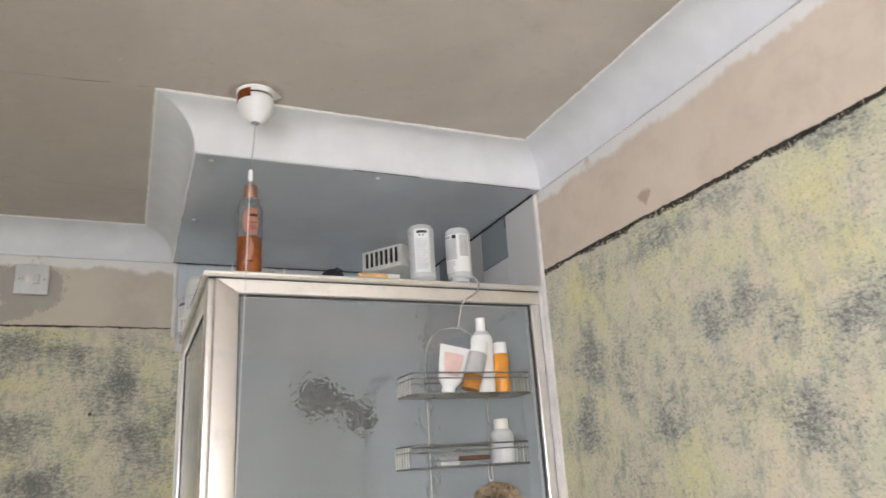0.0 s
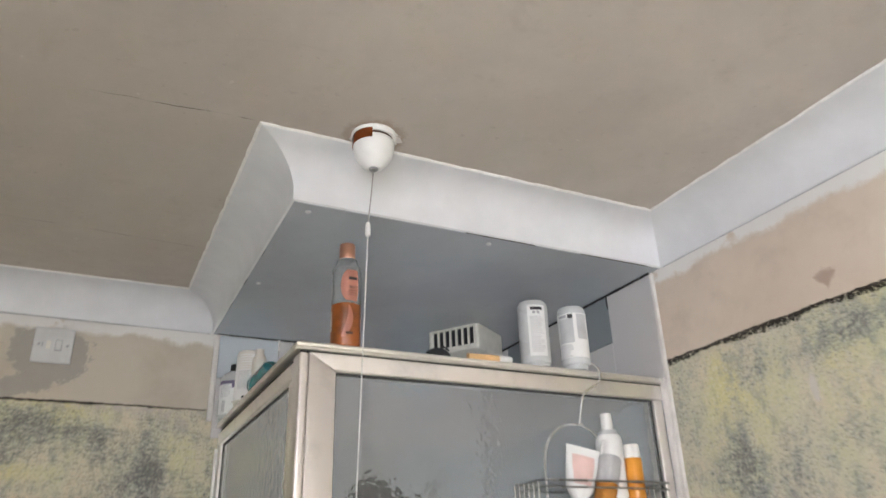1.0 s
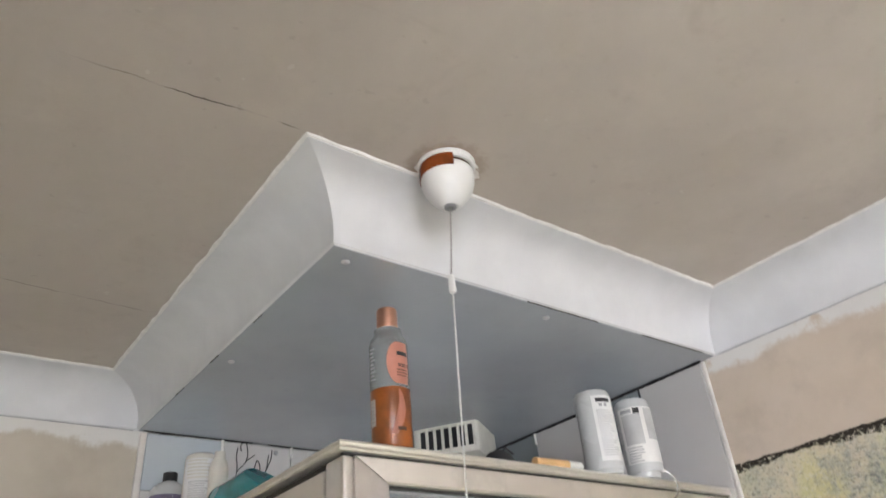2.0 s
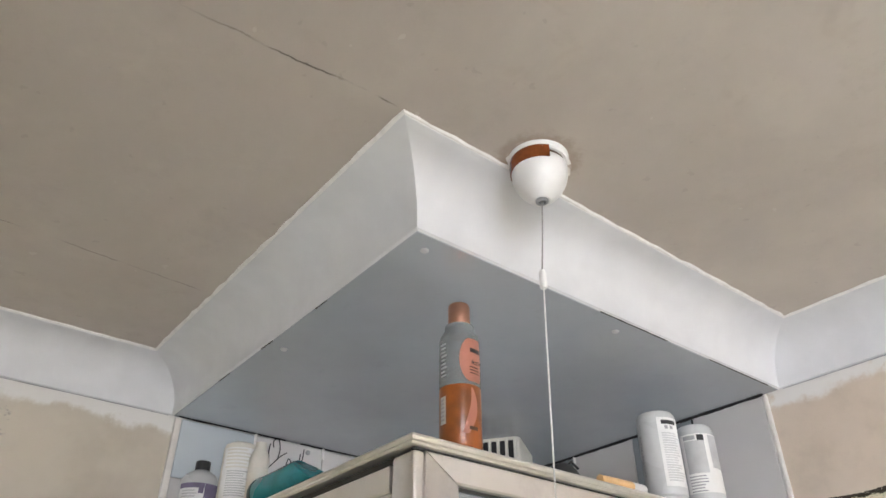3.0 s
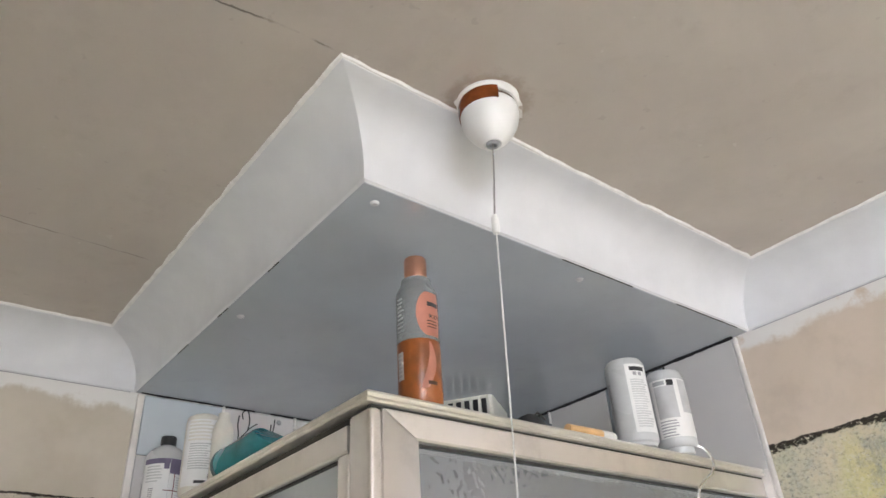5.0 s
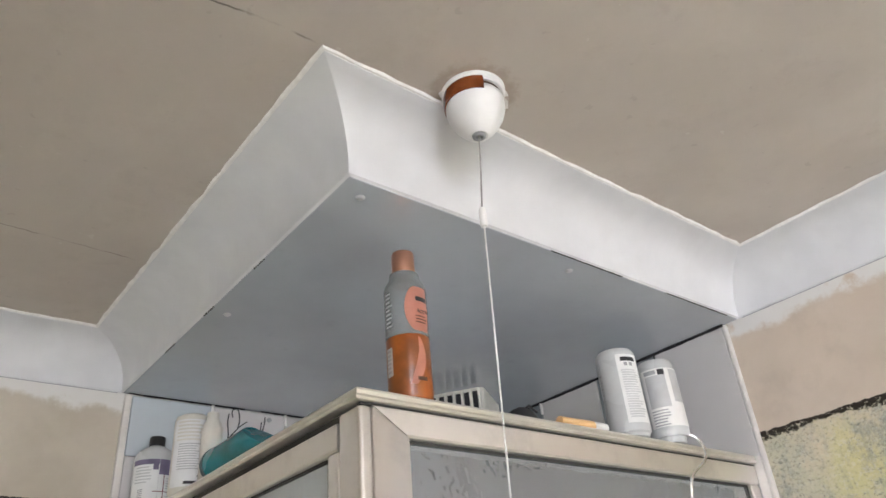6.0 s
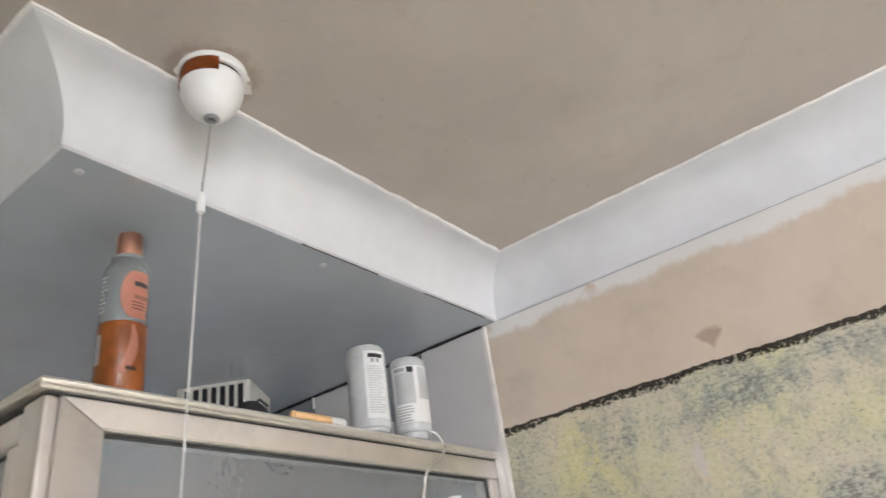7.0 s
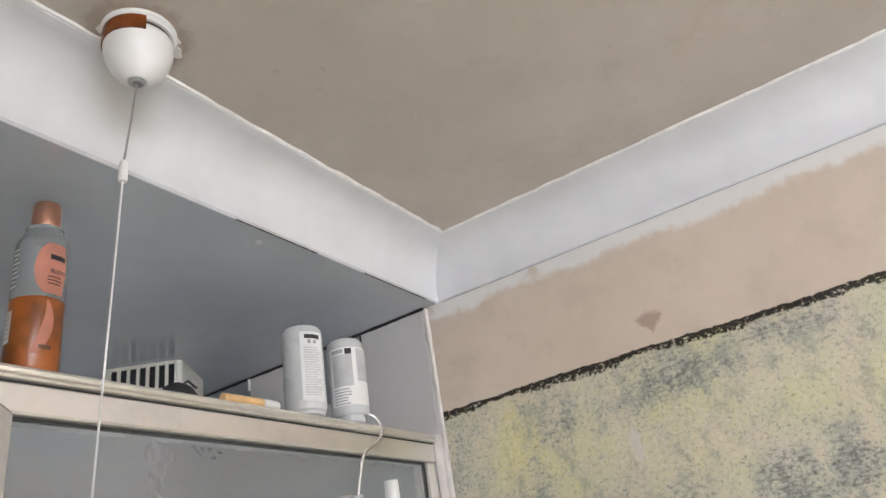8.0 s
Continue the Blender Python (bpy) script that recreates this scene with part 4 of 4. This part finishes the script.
def milky_bottle(x, y, r, h, label_text, seed, cap_h, group, turn=0.0):
    s = thing("lotion_bottle", (x, y, RIM), label_text, "bottle", group)
    a = facing(x, y) + turn
    base = cap_h
    part("cap", lathe([(0.0, 0.0), (r * 0.84, 0.0), (r * 0.88, 0.002), (r * 0.88, cap_h), (0.0, cap_h)], 36), WHITE if cap_h > 0.006 else MILK, s)
    body = [(0.0, base), (r * 0.86, base), (r * 0.97, base + 0.003), (r, base + 0.009), (r * 0.985, h * 0.5), (r, h - 0.016), (r * 0.97, h - 0.007), (r * 0.86, h - 0.0015), (r * 0.70, h), (r * 0.55, h - 0.003), (0.0, h - 0.004)]
    part("body", lathe(body, 48, 0, 360, 1.0, 1.0), MILK, s)
    lab = part("label", curved_patch(r, a - 12, a + 58, base + 0.014, h - 0.014, 0.0006, 18), LABEL, s, "white back label")
    part("print", curved_patch(r, a, a + 46, h - 0.026, h - 0.019, 0.0012, 10), INK, lab, "black bar of print")
    part("print", curved_patch(r, a + 8, a + 18, h - 0.034, h - 0.028, 0.0012, 6), GREY_INK, lab)
    part("print", curved_patch(r, a + 24, a + 34, h - 0.034, h - 0.028, 0.0012, 6), GREY_INK, lab)
    print_bars(lab, r + 0.0005, a + 23, 26, h - 0.040, 20, FAINT_INK, 0.0040, 0.0023, seed)
    print_bars(s, r, a - 74, 5, h - 0.040, 13, GREY_INK, 0.0052, 0.0034, seed + 4)
    part("seam", curved_patch(r, a - 70, a - 66, base + 0.02, h - 0.02, 0.0006, 3), PALE_INK, s)
    return s


def white_tube_bottle(x, y, r, h, seed):
    s = thing("lotion_bottle", (x, y, RIM), "white bottle standing on its cap with grey print", "bottle", "white bottles on the rail")
    a = facing(x, y)
    part("cap", lathe([(0.0, 0.0), (r * 0.72, 0.0), (r * 0.76, 0.003), (r * 0.76, 0.012), (0.0, 0.012)], 36), MILK, s)
    body = [(0.0, 0.010), (r * 0.88, 0.010), (r * 0.98, 0.014), (r, 0.020), (r, h - 0.014), (r * 0.96, h - 0.005), (r * 0.84, h), (0.0, h + 0.001)]
    part("body", lathe(body, 48), MILK, s)
    lab = part("label", curved_patch(r, a - 62, a + 78, 0.024, h - 0.018, 0.0006, 26), WHITE, s, "white wrap label")
    part("fill_band", curved_patch(r, a + 26, a + 70, 0.064, h - 0.020, 0.0010, 10), PALE_INK, lab, "grey printed panel")
    part("fill_band", curved_patch(r, a - 50, a + 12, 0.056, h - 0.030, 0.0010, 14), PALE_INK, lab, "grey printed panel")
    part("print", curved_patch(r, a - 50, a - 14, h - 0.028, h - 0.021, 0.0012, 8), GREY_INK, lab)
    part("print", curved_patch(r, a - 8, a + 12, h - 0.030, h - 0.020, 0.0013, 6), INK, lab)
    print_bars(lab, r + 0.0006, a - 20, 30, 0.052, 6, GREY_INK, 0.0048, 0.0020, seed)
    return s


mist_bottle()
milky_bottle(0.6416, 1.621, 0.0325, 0.1445, "translucent milky bottle with a white back label", 11, 0.004, "white bottles on the rail")
white_tube_bottle(0.741, 1.616, 0.0315, 0.1410, 12)

tube_thing = thing("cream_tube", (0.526, 1.618, RIM), "small orange tube with white cap lying on the rail", "tube")
tb1 = lathe([(0.0, -0.052), (0.0070, -0.050), (0.0082, 0.020), (0.0, 0.021)], 28)
o_ = part("body", tb1, PALE_ORANGE, tube_thing)
o_.matrix_basis = pose(0, 0, 0.0086, 0, 90, 0)
o_ = part("cap", lathe([(0.0, 0.021), (0.0080, 0.021), (0.0080, 0.046), (0.0072, 0.051), (0.0, 0.052)], 28), WHITE, tube_thing, "white screw cap")
o_.matrix_basis = pose(0, 0, 0.0086, 0, 90, 0)


def hair_clip():
    s = thing("hair_clip", (0.415, 1.628, RIM), "black plastic hair claw clip lying on the rail", "hair clip")
    s.scale = (0.9, 0.9, 0.86)
    for i, sg in enumerate((-1, 1)):
        b = bmesh.new()
        n = 12
        prof = []
        for k in range(n + 1):
            a = radians(20 + 140 * k / n)
            prof.append((-0.030 * math.cos(a), sg * (0.002 + 0.013 * math.cos(a * 0.5) * 0.4), 0.004 + 0.020 * math.sin(a)))
        for k in range(n):
            p0, p1 = Vector(prof[k]), Vector(prof[k + 1])
            q0, q1 = Vector((p0.x * 0.95, p0.y + sg * 0.010, p0.z * 0.12)), Vector((p1.x * 0.95, p1.y + sg * 0.010, p1.z * 0.12))
            f = b.faces.new([b.verts.new(v) for v in (p0, p1, q1, q0)])
        bmesh.ops.remove_doubles(b, verts=b.verts, dist=1e-5)
        ext = bmesh.ops.extrude_face_region(b, geom=b.faces[:])
        bmesh.ops.translate(b, verts=[g for g in ext["geom"] if isinstance(g, bmesh.types.BMVert)], vec=(0, -sg * 0.002, 0.002))
        part("jaw", b, BLACK, s)
    part("lever", tube([(-0.004, 0, 0.018), (0.010, -0.004, 0.030), (0.024, -0.006, 0.020)], 0.0022, 8), BLACK, s)
    part("spring", tube([(-0.008, -0.004, 0.017), (0.008, 0.004, 0.017)], 0.004, 10), CHROME, s, "steel spring")


hair_clip()

# ---- things along the side rail ----
def dark_cap_bottle():
    x, y = 0.151, 2.361
    r = 0.0385
    s = thing("treatment_bottle", (x, y, RIM), "pale bottle with black cap and purple label", "bottle")
    a = facing(x, y)
    part("body", lathe([(0.0, 0.0), (r * 0.92, 0.0), (r, 0.005), (r, 0.104), (r * 0.95, 0.113), (r * 0.78, 0.122), (r * 0.55, 0.128), (0.0145, 0.132), (0.0, 0.132)], 44), MILK, s)
    part("cap", lathe([(0.0, 0.130), (0.0142, 0.130), (0.0147, 0.132), (0.0147, 0.1485), (0.0138, 0.1505), (0.0, 0.1505)], 32), BLACK, s, "black ribbed cap")
    lab = part("label", curved_patch(r, a - 70, a + 8, 0.010, 0.090, 0.0006, 16), LABEL, s, "white label")
    part("label_edge", curved_patch(r, a + 9, a + 68, 0.072, 0.100, 0.0006, 14), LILAC, s, "purple label panel")
    part("label_band", curved_patch(r, a - 70, a + 8, 0.0905, 0.100, 0.0006, 16), LILAC, s, "purple label band")
    part("label_field", curved_patch(r, a + 9, a + 68, 0.010, 0.0715, 0.0006, 14), LABEL, s, "white label field")
    part("label_rule", curved_patch(r, a + 22, a + 24.5, 0.010, 0.072, 0.0011, 3), WINE, s, "dark red rule")
    part("label_rule", curved_patch(r, a - 4, a + 66, 0.040, 0.0415, 0.0012, 12), WINE, s, "dark red rule")
    part("label_window", curved_patch(r, a - 8, a + 6, 0.080, 0.094, 0.0012, 6), LILAC, s, "purple badge")
    print_bars(lab, r + 0.0005, a + 45, 16, 0.066, 5, PALE_INK, 0.0045, 0.0016, 31)
    print_bars(lab, r + 0.0005, a + 45, 16, 0.034, 5, PALE_INK, 0.0045, 0.0016, 32)
    print_bars(lab, r + 0.0005, a - 30, 26, 0.086, 6, PALE_INK, 0.0055, 0.002, 3)
    for i in range(9):
        part("code_bar", curved_patch(r, a - 44, a - 30, 0.016 + i * 0.0034, 0.018 + i * 0.0034, 0.0011, 4), GREY_INK, lab)


def pale_bottle():
    x, y = 0.150, 2.175
    r = 0.032
    s = thing("shampoo_bottle", (x, y, RIM), "ivory bottle with a printed white back label", "bottle")
    a = facing(x, y)
    part("body", lathe([(0.0, 0.0), (r * 0.92, 0.0), (r, 0.005), (r * 0.98, 0.060), (r * 0.96, 0.124), (r * 0.90, 0.133), (r * 0.7, 0.137), (0.0, 0.137)], 44), IVORY, s)
    lab = part("label", curved_patch(r, a - 66, a + 56, 0.010, 0.124, 0.0006, 24), LABEL, s, "white label")
    print_bars(lab, r + 0.0005, a - 6, 46, 0.121, 6, IVORY, 0.0062, 0.0030, 21)
    print_bars(lab, r + 0.0005, a - 4, 40, 0.082, 11, PALE_INK, 0.0042, 0.0019, 22)
    part("print", curved_patch(r, a - 20, a + 40, 0.014, 0.019, 0.0012, 10), INK, lab, "dark bar of print")
    part("print", curved_patch(r, a + 18, a + 30, 0.023, 0.030, 0.0012, 6), INK, lab)


def yellowish_bottle():
    x, y = 0.164, 2.122
    r = 0.0175
    s = thing("oil_bottle", (x, y, RIM), "small translucent yellowish bottle behind a taller one", "bottle")
    part("body", lathe([(0.0, 0.0), (r, 0.001), (r, 0.100), (r * 0.8, 0.112), (0.010, 0.118), (0.010, 0.130), (0.0, 0.130)], 32), IVORY, s)


def teal_bottle():
    s = thing("teal_bottle", (0.155, 1.990, RIM), "teal plastic bottle lying along the side rail", "bottle")
    r = 0.0265
    m = pose(0, 0, r + 0.001, 90, 0, 0)
    bt_ = lathe([(0.0, -0.078), (r * 0.86, -0.077), (r, -0.072), (r, 0.045), (r, 0.085), (r * 0.97, 0.0875), (0.0, 0.088)], 40)
    for v in bt_.verts:
        if v.co.z > 0.06:
            v.co.z -= v.co.y / r * 0.046
    o = part("body", bt_, TEAL, s)
    o.matrix_basis = m
    o = part("end_cap", lathe([(0.0, -0.090), (r * 0.80, -0.090), (r * 0.98, -0.086), (r * 1.03, -0.080), (r * 1.03, -0.074), (r * 0.90, -0.073)], 40), TEAL_DARK, s, "dark teal end cap")
    o.matrix_basis = m


dark_cap_bottle()
pale_bottle()
yellowish_bottle()
teal_bottle()

# ---- hanging wire caddy ----
CY = 1.600        # plane of its back wires
CF = 1.500        # front of the baskets


def wire_caddy():
    o = Vector((0.708, CY, 1.50))
    s = thing("wire_caddy", o, "chrome wire shower caddy hooked over the rail", "shower caddy")

    def wire(name, pts, r=0.0018, label="", soft=0, under=None):
        q = smooth_path(pts, soft) if soft else pts
        # one chrome in two tones: bright or dark reflections set by colour
        bright = name in ("hook", "back_wire", "side_wire")
        return part(name, tube([Vector(v) - o for v in q], r, 8), CHROME if bright else WIRE, under or s, label)

    wire("hook", [(0.718, CY - 0.002, 1.951), (0.724, CY - 0.006, 1.984), (0.730, CY - 0.010, 2.010), (0.743, CY - 0.014, 2.024), (0.765, CY - 0.018, 2.038), (0.775, CY - 0.018, 2.056), (0.773, CY - 0.015, 2.072), (0.764, CY - 0.006, 2.084), (0.748, CY + 0.008, 2.0865), (0.733, CY + 0.024, 2.079), (0.726, CY + 0.034, 2.0732)], 0.0024, "bent chrome hook", 6)
    arch = [(0.627, CY, 1.52), (0.627, CY, 1.868)]
    for i in range(1, 12):
        a = math.pi * (1 - i / 12)
        arch.append((0.7045 + 0.0775 * math.cos(a), CY, 1.874 + 0.078 * math.sin(a)))
    arch += [(0.782, CY, 1.868), (0.782, CY, 1.52)]
    wire("back_wire", arch, 0.0030)
    part("hook_ring", at_origin(tube([(0.713, CY - 0.004, 1.951), (0.724, CY - 0.004, 1.951)], 0.0040, 12), o), CHROME, s)
    for base, x0, x1 in ((1.783, 0.556, 0.852), (1.627, 0.546, 0.834)):
        rim = None
        for z, nm in ((base + 0.046, "basket_rim"), (base + 0.034, "middle_rail"), (base, "bottom_rail")):
            pts = [(x0, CY - 0.006, z), (x0, CF + 0.018, z), (x0 + 0.005, CF + 0.005, z), (x0 + 0.018, CF, z), (x1 - 0.018, CF, z), (x1 - 0.005, CF + 0.005, z), (x1, CF + 0.018, z), (x1, CY - 0.006, z), (x0, CY - 0.006, z)]
            rail = wire(nm, pts, 0.0021 if nm != "middle_rail" else 0.0016, "", 0, rim)
            rim = rim or rail
        for i in range(6):
            y = CF + 0.020 + i * 0.0165
            for x in (x0, x1):
                wire("side_wire", [(x, y, base + 0.046), (x, y, base)], 0.0016, "", 0, rim)
        for i in range(9):
            y = CF + 0.010 + i * 0.0115
            wire("floor_wire", [(x0, y, base), (x1, y, base)], 0.0013, "", 0, rim)


wire_caddy()

U = 1.7855       # upper basket floor
L = 1.6295       # lower basket floor


def pink_tube():
    s = thing("cream_tube", (0.672, 1.545, U), "white squeeze tube with pale pink print in the caddy", "tube")
    b = bmesh.new()
    rings = []
    for z, w, d in ((0.014, 0.016, 0.014), (0.030, 0.0275, 0.017), (0.070, 0.0325, 0.012), (0.100, 0.0345, 0.0035), (0.110, 0.036, 0.0016)):
        rings.append([b.verts.new((w * math.cos(2 * math.pi * i / 32), d * math.sin(2 * math.pi * i / 32), z)) for i in range(32)])
    for k in range(len(rings) - 1):
        for i in range(32):
            j = (i + 1) % 32
            b.faces.new((rings[k][i], rings[k][j], rings[k + 1][j], rings[k + 1][i]))
    b.faces.new(rings[0])
    b.faces.new(rings[-1])
    part("body", b, WHITE, s)
    pb = bmesh.new()
    rows = []
    for z, w, d in ((0.036, 0.021, 0.0176), (0.070, 0.025, 0.0136), (0.092, 0.026, 0.0075)):
        rows.append([pb.verts.new((w * math.sin(t), -d * math.cos(t * 0.9) - 0.0012, z)) for t in [(-1.1 + 2.2 * i / 12) for i in range(13)]])
    for k in range(2):
        for i in range(12):
            pb.faces.new((rows[k][i], rows[k][i + 1], rows[k + 1][i + 1], rows[k + 1][i]))
    ext = bmesh.ops.extrude_face_region(pb, geom=pb.faces[:])
    bmesh.ops.translate(pb, verts=[g for g in ext["geom"] if isinstance(g, bmesh.types.BMVert)], vec=(0, 0.003, 0))
    part("print_panel", pb, PINK, s, "pale pink printed panel")
    part("cap", lathe([(0.0, 0.0), (0.014, 0.0), (0.015, 0.003), (0.015, 0.015), (0.0, 0.016)], 28), WHITE, s)
    s.rotation_euler = (radians(-3), radians(13), radians(-12))
    s.location.x = 0.657
    s.location.z = U + 0.0036


def leaning_bottle():
    s = thing("gel_bottle", (0.707, 1.530, U), "clear bottle with amber remainder leaning in the caddy", "bottle")
    s.rotation_euler = (0, radians(17), 0)
    s.location.z = U + 0.0070
    r = 0.022
    part("liquid", lathe([(0.0, 0.001), (r - 0.001, 0.001), (r - 0.001, 0.036), (0.0, 0.036)], 32), GEL, s, "amber liquid")
    part("body", lathe([(0.0, 0.0365), (r, 0.0365), (r, 0.085), (r * 0.8, 0.092), (0.0, 0.092)], 32), PALE_INK, s, "pale grey translucent wall")
    part("cap", lathe([(0.0, 0.088), (0.0195, 0.088), (0.0200, 0.091), (0.0190, 0.118), (0.0, 0.119)], 32), WHITE, s)


def tall_bottle():
    s = thing("conditioner_bottle", (0.762, 1.565, U), "tall white bottle with white cap in the caddy", "bottle")
    r = 0.0265
    part("body", lathe([(0.0, 0.0), (r * 0.94, 0.0), (r, 0.004), (r, 0.128), (r * 0.92, 0.138), (r * 0.6, 0.146), (0.0, 0.147)], 40), WHITE, s)
    part("shoulder", lathe([(r * 0.8, 0.1405), (r * 0.84, 0.1405), (r * 0.62, 0.150), (0.0, 0.151)], 32), MILK, s)
    part("cap", lathe([(0.0, 0.150), (0.0115, 0.150), (0.0118, 0.152), (0.0110, 0.184), (0.0, 0.185)], 28), WHITE, s)


def orange_bottle():
    s = thing("sun_spray", (0.800, 1.545, U), "slim orange bottle with white cap in the caddy", "bottle")
    r = 0.0175
    part("body", lathe([(0.0, 0.0), (r * 0.94, 0.0), (r, 0.003), (r, 0.092), (r * 0.95, 0.094), (0.0, 0.094)], 36), ORANGE, s)
    part("cap", lathe([(0.0, 0.0945), (r * 0.94, 0.0945), (r * 0.95, 0.097), (r * 0.90, 0.118), (r * 0.8, 0.121), (0.0, 0.121)], 36), WHITE, s)


def small_bottle():
    s = thing("soap_bottle", (0.786, 1.545, L), "small milky bottle with ivory cap in the caddy", "bottle")
    r = 0.027
    part("body", lathe([(0.0, 0.0), (r * 0.95, 0.0), (r, 0.004), (r * 0.98, 0.062), (r * 0.85, 0.070), (0.016, 0.075), (0.0, 0.075)], 36), MILK, s)
    part("cap", lathe([(0.0, 0.074), (0.0165, 0.074), (0.0165, 0.095), (0.0150, 0.098), (0.0, 0.098)], 28), IVORY, s, "ivory screw cap")


def bath_brush():
    s = thing("nail_brush", (0.68, 1.545, L), "dark wooden brush lying in the caddy", "brush")
    part("handle", box(-0.010, -0.012, 0.010, 0.068, 0.012, 0.020, 0.004), WOOD, s)
    part("bristles", box(-0.055, -0.011, 0.0005, -0.008, 0.011, 0.010, 0.002), MILK, s, "pale bristles")
    part("back", box(-0.058, -0.013, 0.0102, -0.0102, 0.013, 0.021, 0.004), GREY_INK, s)


def bath_puff():
    s = thing("bath_puff", (0.762, 1.545, 1.543), "brown netting bath puff hanging under the caddy", "bath puff")
    rng = random.Random(9)
    b = bmesh.new()
    for i in range(230):
        z = rng.uniform(-1, 1)
        a = rng.uniform(0, 2 * math.pi)
        q = math.sqrt(1 - z * z)
        n = Vector((q * math.cos(a) * 1.25, q * math.sin(a), z))
        c = n * 0.030
        t = n.cross(Vector((rng.random(), rng.random(), rng.random()))).normalized()
        w = n.normalized().cross(t)
        size = rng.uniform(0.008, 0.016)
        rows = []
        for k in range(4):
            row = []
            for j in range(5):
                u = (j / 4 - 0.5) * 2 * size
                d = k / 3 * 0.016
                row.append(b.verts.new(c + t * u + n * d + w * (math.sin(j * 2.4 + i) * 0.005 * (k + 1) / 3)))
            rows.append(row)
        for k in range(3):
            for j in range(4):
                b.faces.new((rows[k][j], rows[k][j + 1], rows[k + 1][j + 1], rows[k + 1][j]))
    part("netting", b, PUFF, s, "", True, 60)
    part("loop", tube(smooth_path([(0.0, 0.0, 0.03), (-0.006, 0.02, 0.055), (-0.002, 0.030, 0.084)], 5), 0.0015, 6), CORD, s, "white hanging loop")


pink_tube()
leaning_bottle()
tall_bottle()
orange_bottle()
small_bottle()
bath_brush()
bath_puff()

# ---- tiles of the shower walls ----
GAP = 0.0018
TOP_ROW = 2.197                # foot of the cut row under the soffit
rows_z = [(TOP_ROW, SOFFIT - 0.004)] + [(max(TRAYTOP + 0.002, TOP_ROW - (i + 1) * 0.165), TOP_ROW - i * 0.165 - GAP) for i in range(13)]
rows_z = [q for q in rows_z if q[1] - q[0] > 0.02]
tile_cache = {}


def tile_mesh(w, h, mat):
    key = (round(w, 4), round(h, 4), mat.name)
    if key not in tile_cache:
        tile_cache[key] = mesh_of("tile", box(0, -0.006, 0, w, 0.0, h, 0.0012, None, 1), mat, False)
    return tile_cache[key]


def tile_material(row, column, accents):
    """White tiles above the rail with grey-blue ones between in the cut row; grey-blue ones lower down."""
    if row == 0:
        return accents[column]
    return TILE_MATT if row == 1 else TILE_BLUE


# grout bed
structure("grout_north", box(0.132, NORTH - 0.0035, TRAYTOP, EAST - 0.009, NORTH, SOFFIT), GROUT, "grey grout bed behind the tiles")
structure("grout_east", box(EAST - 0.0035, 1.588, TRAYTOP, EAST, NORTH - 0.004, SOFFIT), GROUT, "grey grout bed behind the tiles")
xs = [0.109, 0.278, 0.451, 0.620, 0.790, EAST - 0.012]
for column, (xa, xb) in enumerate(zip(xs[:-1], xs[1:])):
    for row, (za, zb) in enumerate(rows_z):
        accents = (TILE_PALE_BLUE, TILE, TILE, TILE_PALE_BLUE, TILE)
        if row == 0 and accents[column] is TILE:
            continue
        if row == 1 and accents[column] is TILE:
            zb = rows_z[0][1]
        xa = SX + 0.008 if column == 0 and row > 1 else xs[column]
        t_ = new("tile", tile_mesh(xb - xa - GAP, zb - za, tile_material(row, column, accents)))
        t_.parent = wall_north
        t_.location = (xa, NORTH - 0.003, za)
ys = [1.589, 1.752, 1.915, 2.090, 2.253, NORTH - 0.012]
for column, (ya, yb) in enumerate(zip(ys[:-1], ys[1:])):
    for row, (za, zb) in enumerate(rows_z):
        accents = (TILE_MATT, TILE_GREY, TILE_MATT, TILE_GREY, TILE_MATT)
        if row == 0 and accents[column] is TILE_MATT:
            continue
        if row == 1 and accents[column] is TILE_MATT:
            zb = rows_z[0][1]
        t_ = new("tile", tile_mesh(yb - ya - GAP, zb - za, tile_material(row, column, accents)))
        t_.parent = wall_east
        t_.matrix_basis = pose(EAST - 0.003, yb - GAP, za, 0, 0, -90)
# leaf drawing on one tile of the back wall
motif = [
    [(0.012, 0.00), (0.016, 0.03), (0.018, 0.06), (0.015, 0.085), (0.017, 0.105)],
    [(0.018, 0.050), (0.032, 0.066), (0.044, 0.080), (0.060, 0.092)],
    [(0.038, 0.072), (0.042, 0.095), (0.036, 0.118), (0.024, 0.112), (0.026, 0.098)],
    [(0.074, 0.00), (0.078, 0.03), (0.090, 0.062), (0.094, 0.095)],
    [(0.070, 0.03), (0.060, 0.055), (0.066, 0.080), (0.074, 0.064), (0.070, 0.035)],
    [(0.090, 0.06), (0.100, 0.085), (0.102, 0.108)],
]
leaf = thing("tile_drawing", (0.298, NORTH - 0.010, 2.202), "black line drawing of leaves on a wall tile", "tile decoration")
for stroke in motif:
    part("stroke", tube(smooth_path([(u, -0.0002, v) for u, v in stroke], 4), 0.0013, 6), INK, leaf)
dot = thing("tile_screw", (0.411, NORTH - 0.009, 2.305), "grey screw head on the tiled wall", "screw")
k = part("head", lathe([(0.0, 0.003), (0.005, 0.0025), (0.006, 0.0)], 20), GREY_INK, dot)
k.matrix_basis = pose(0, 0, 0, 90, 0, 0)
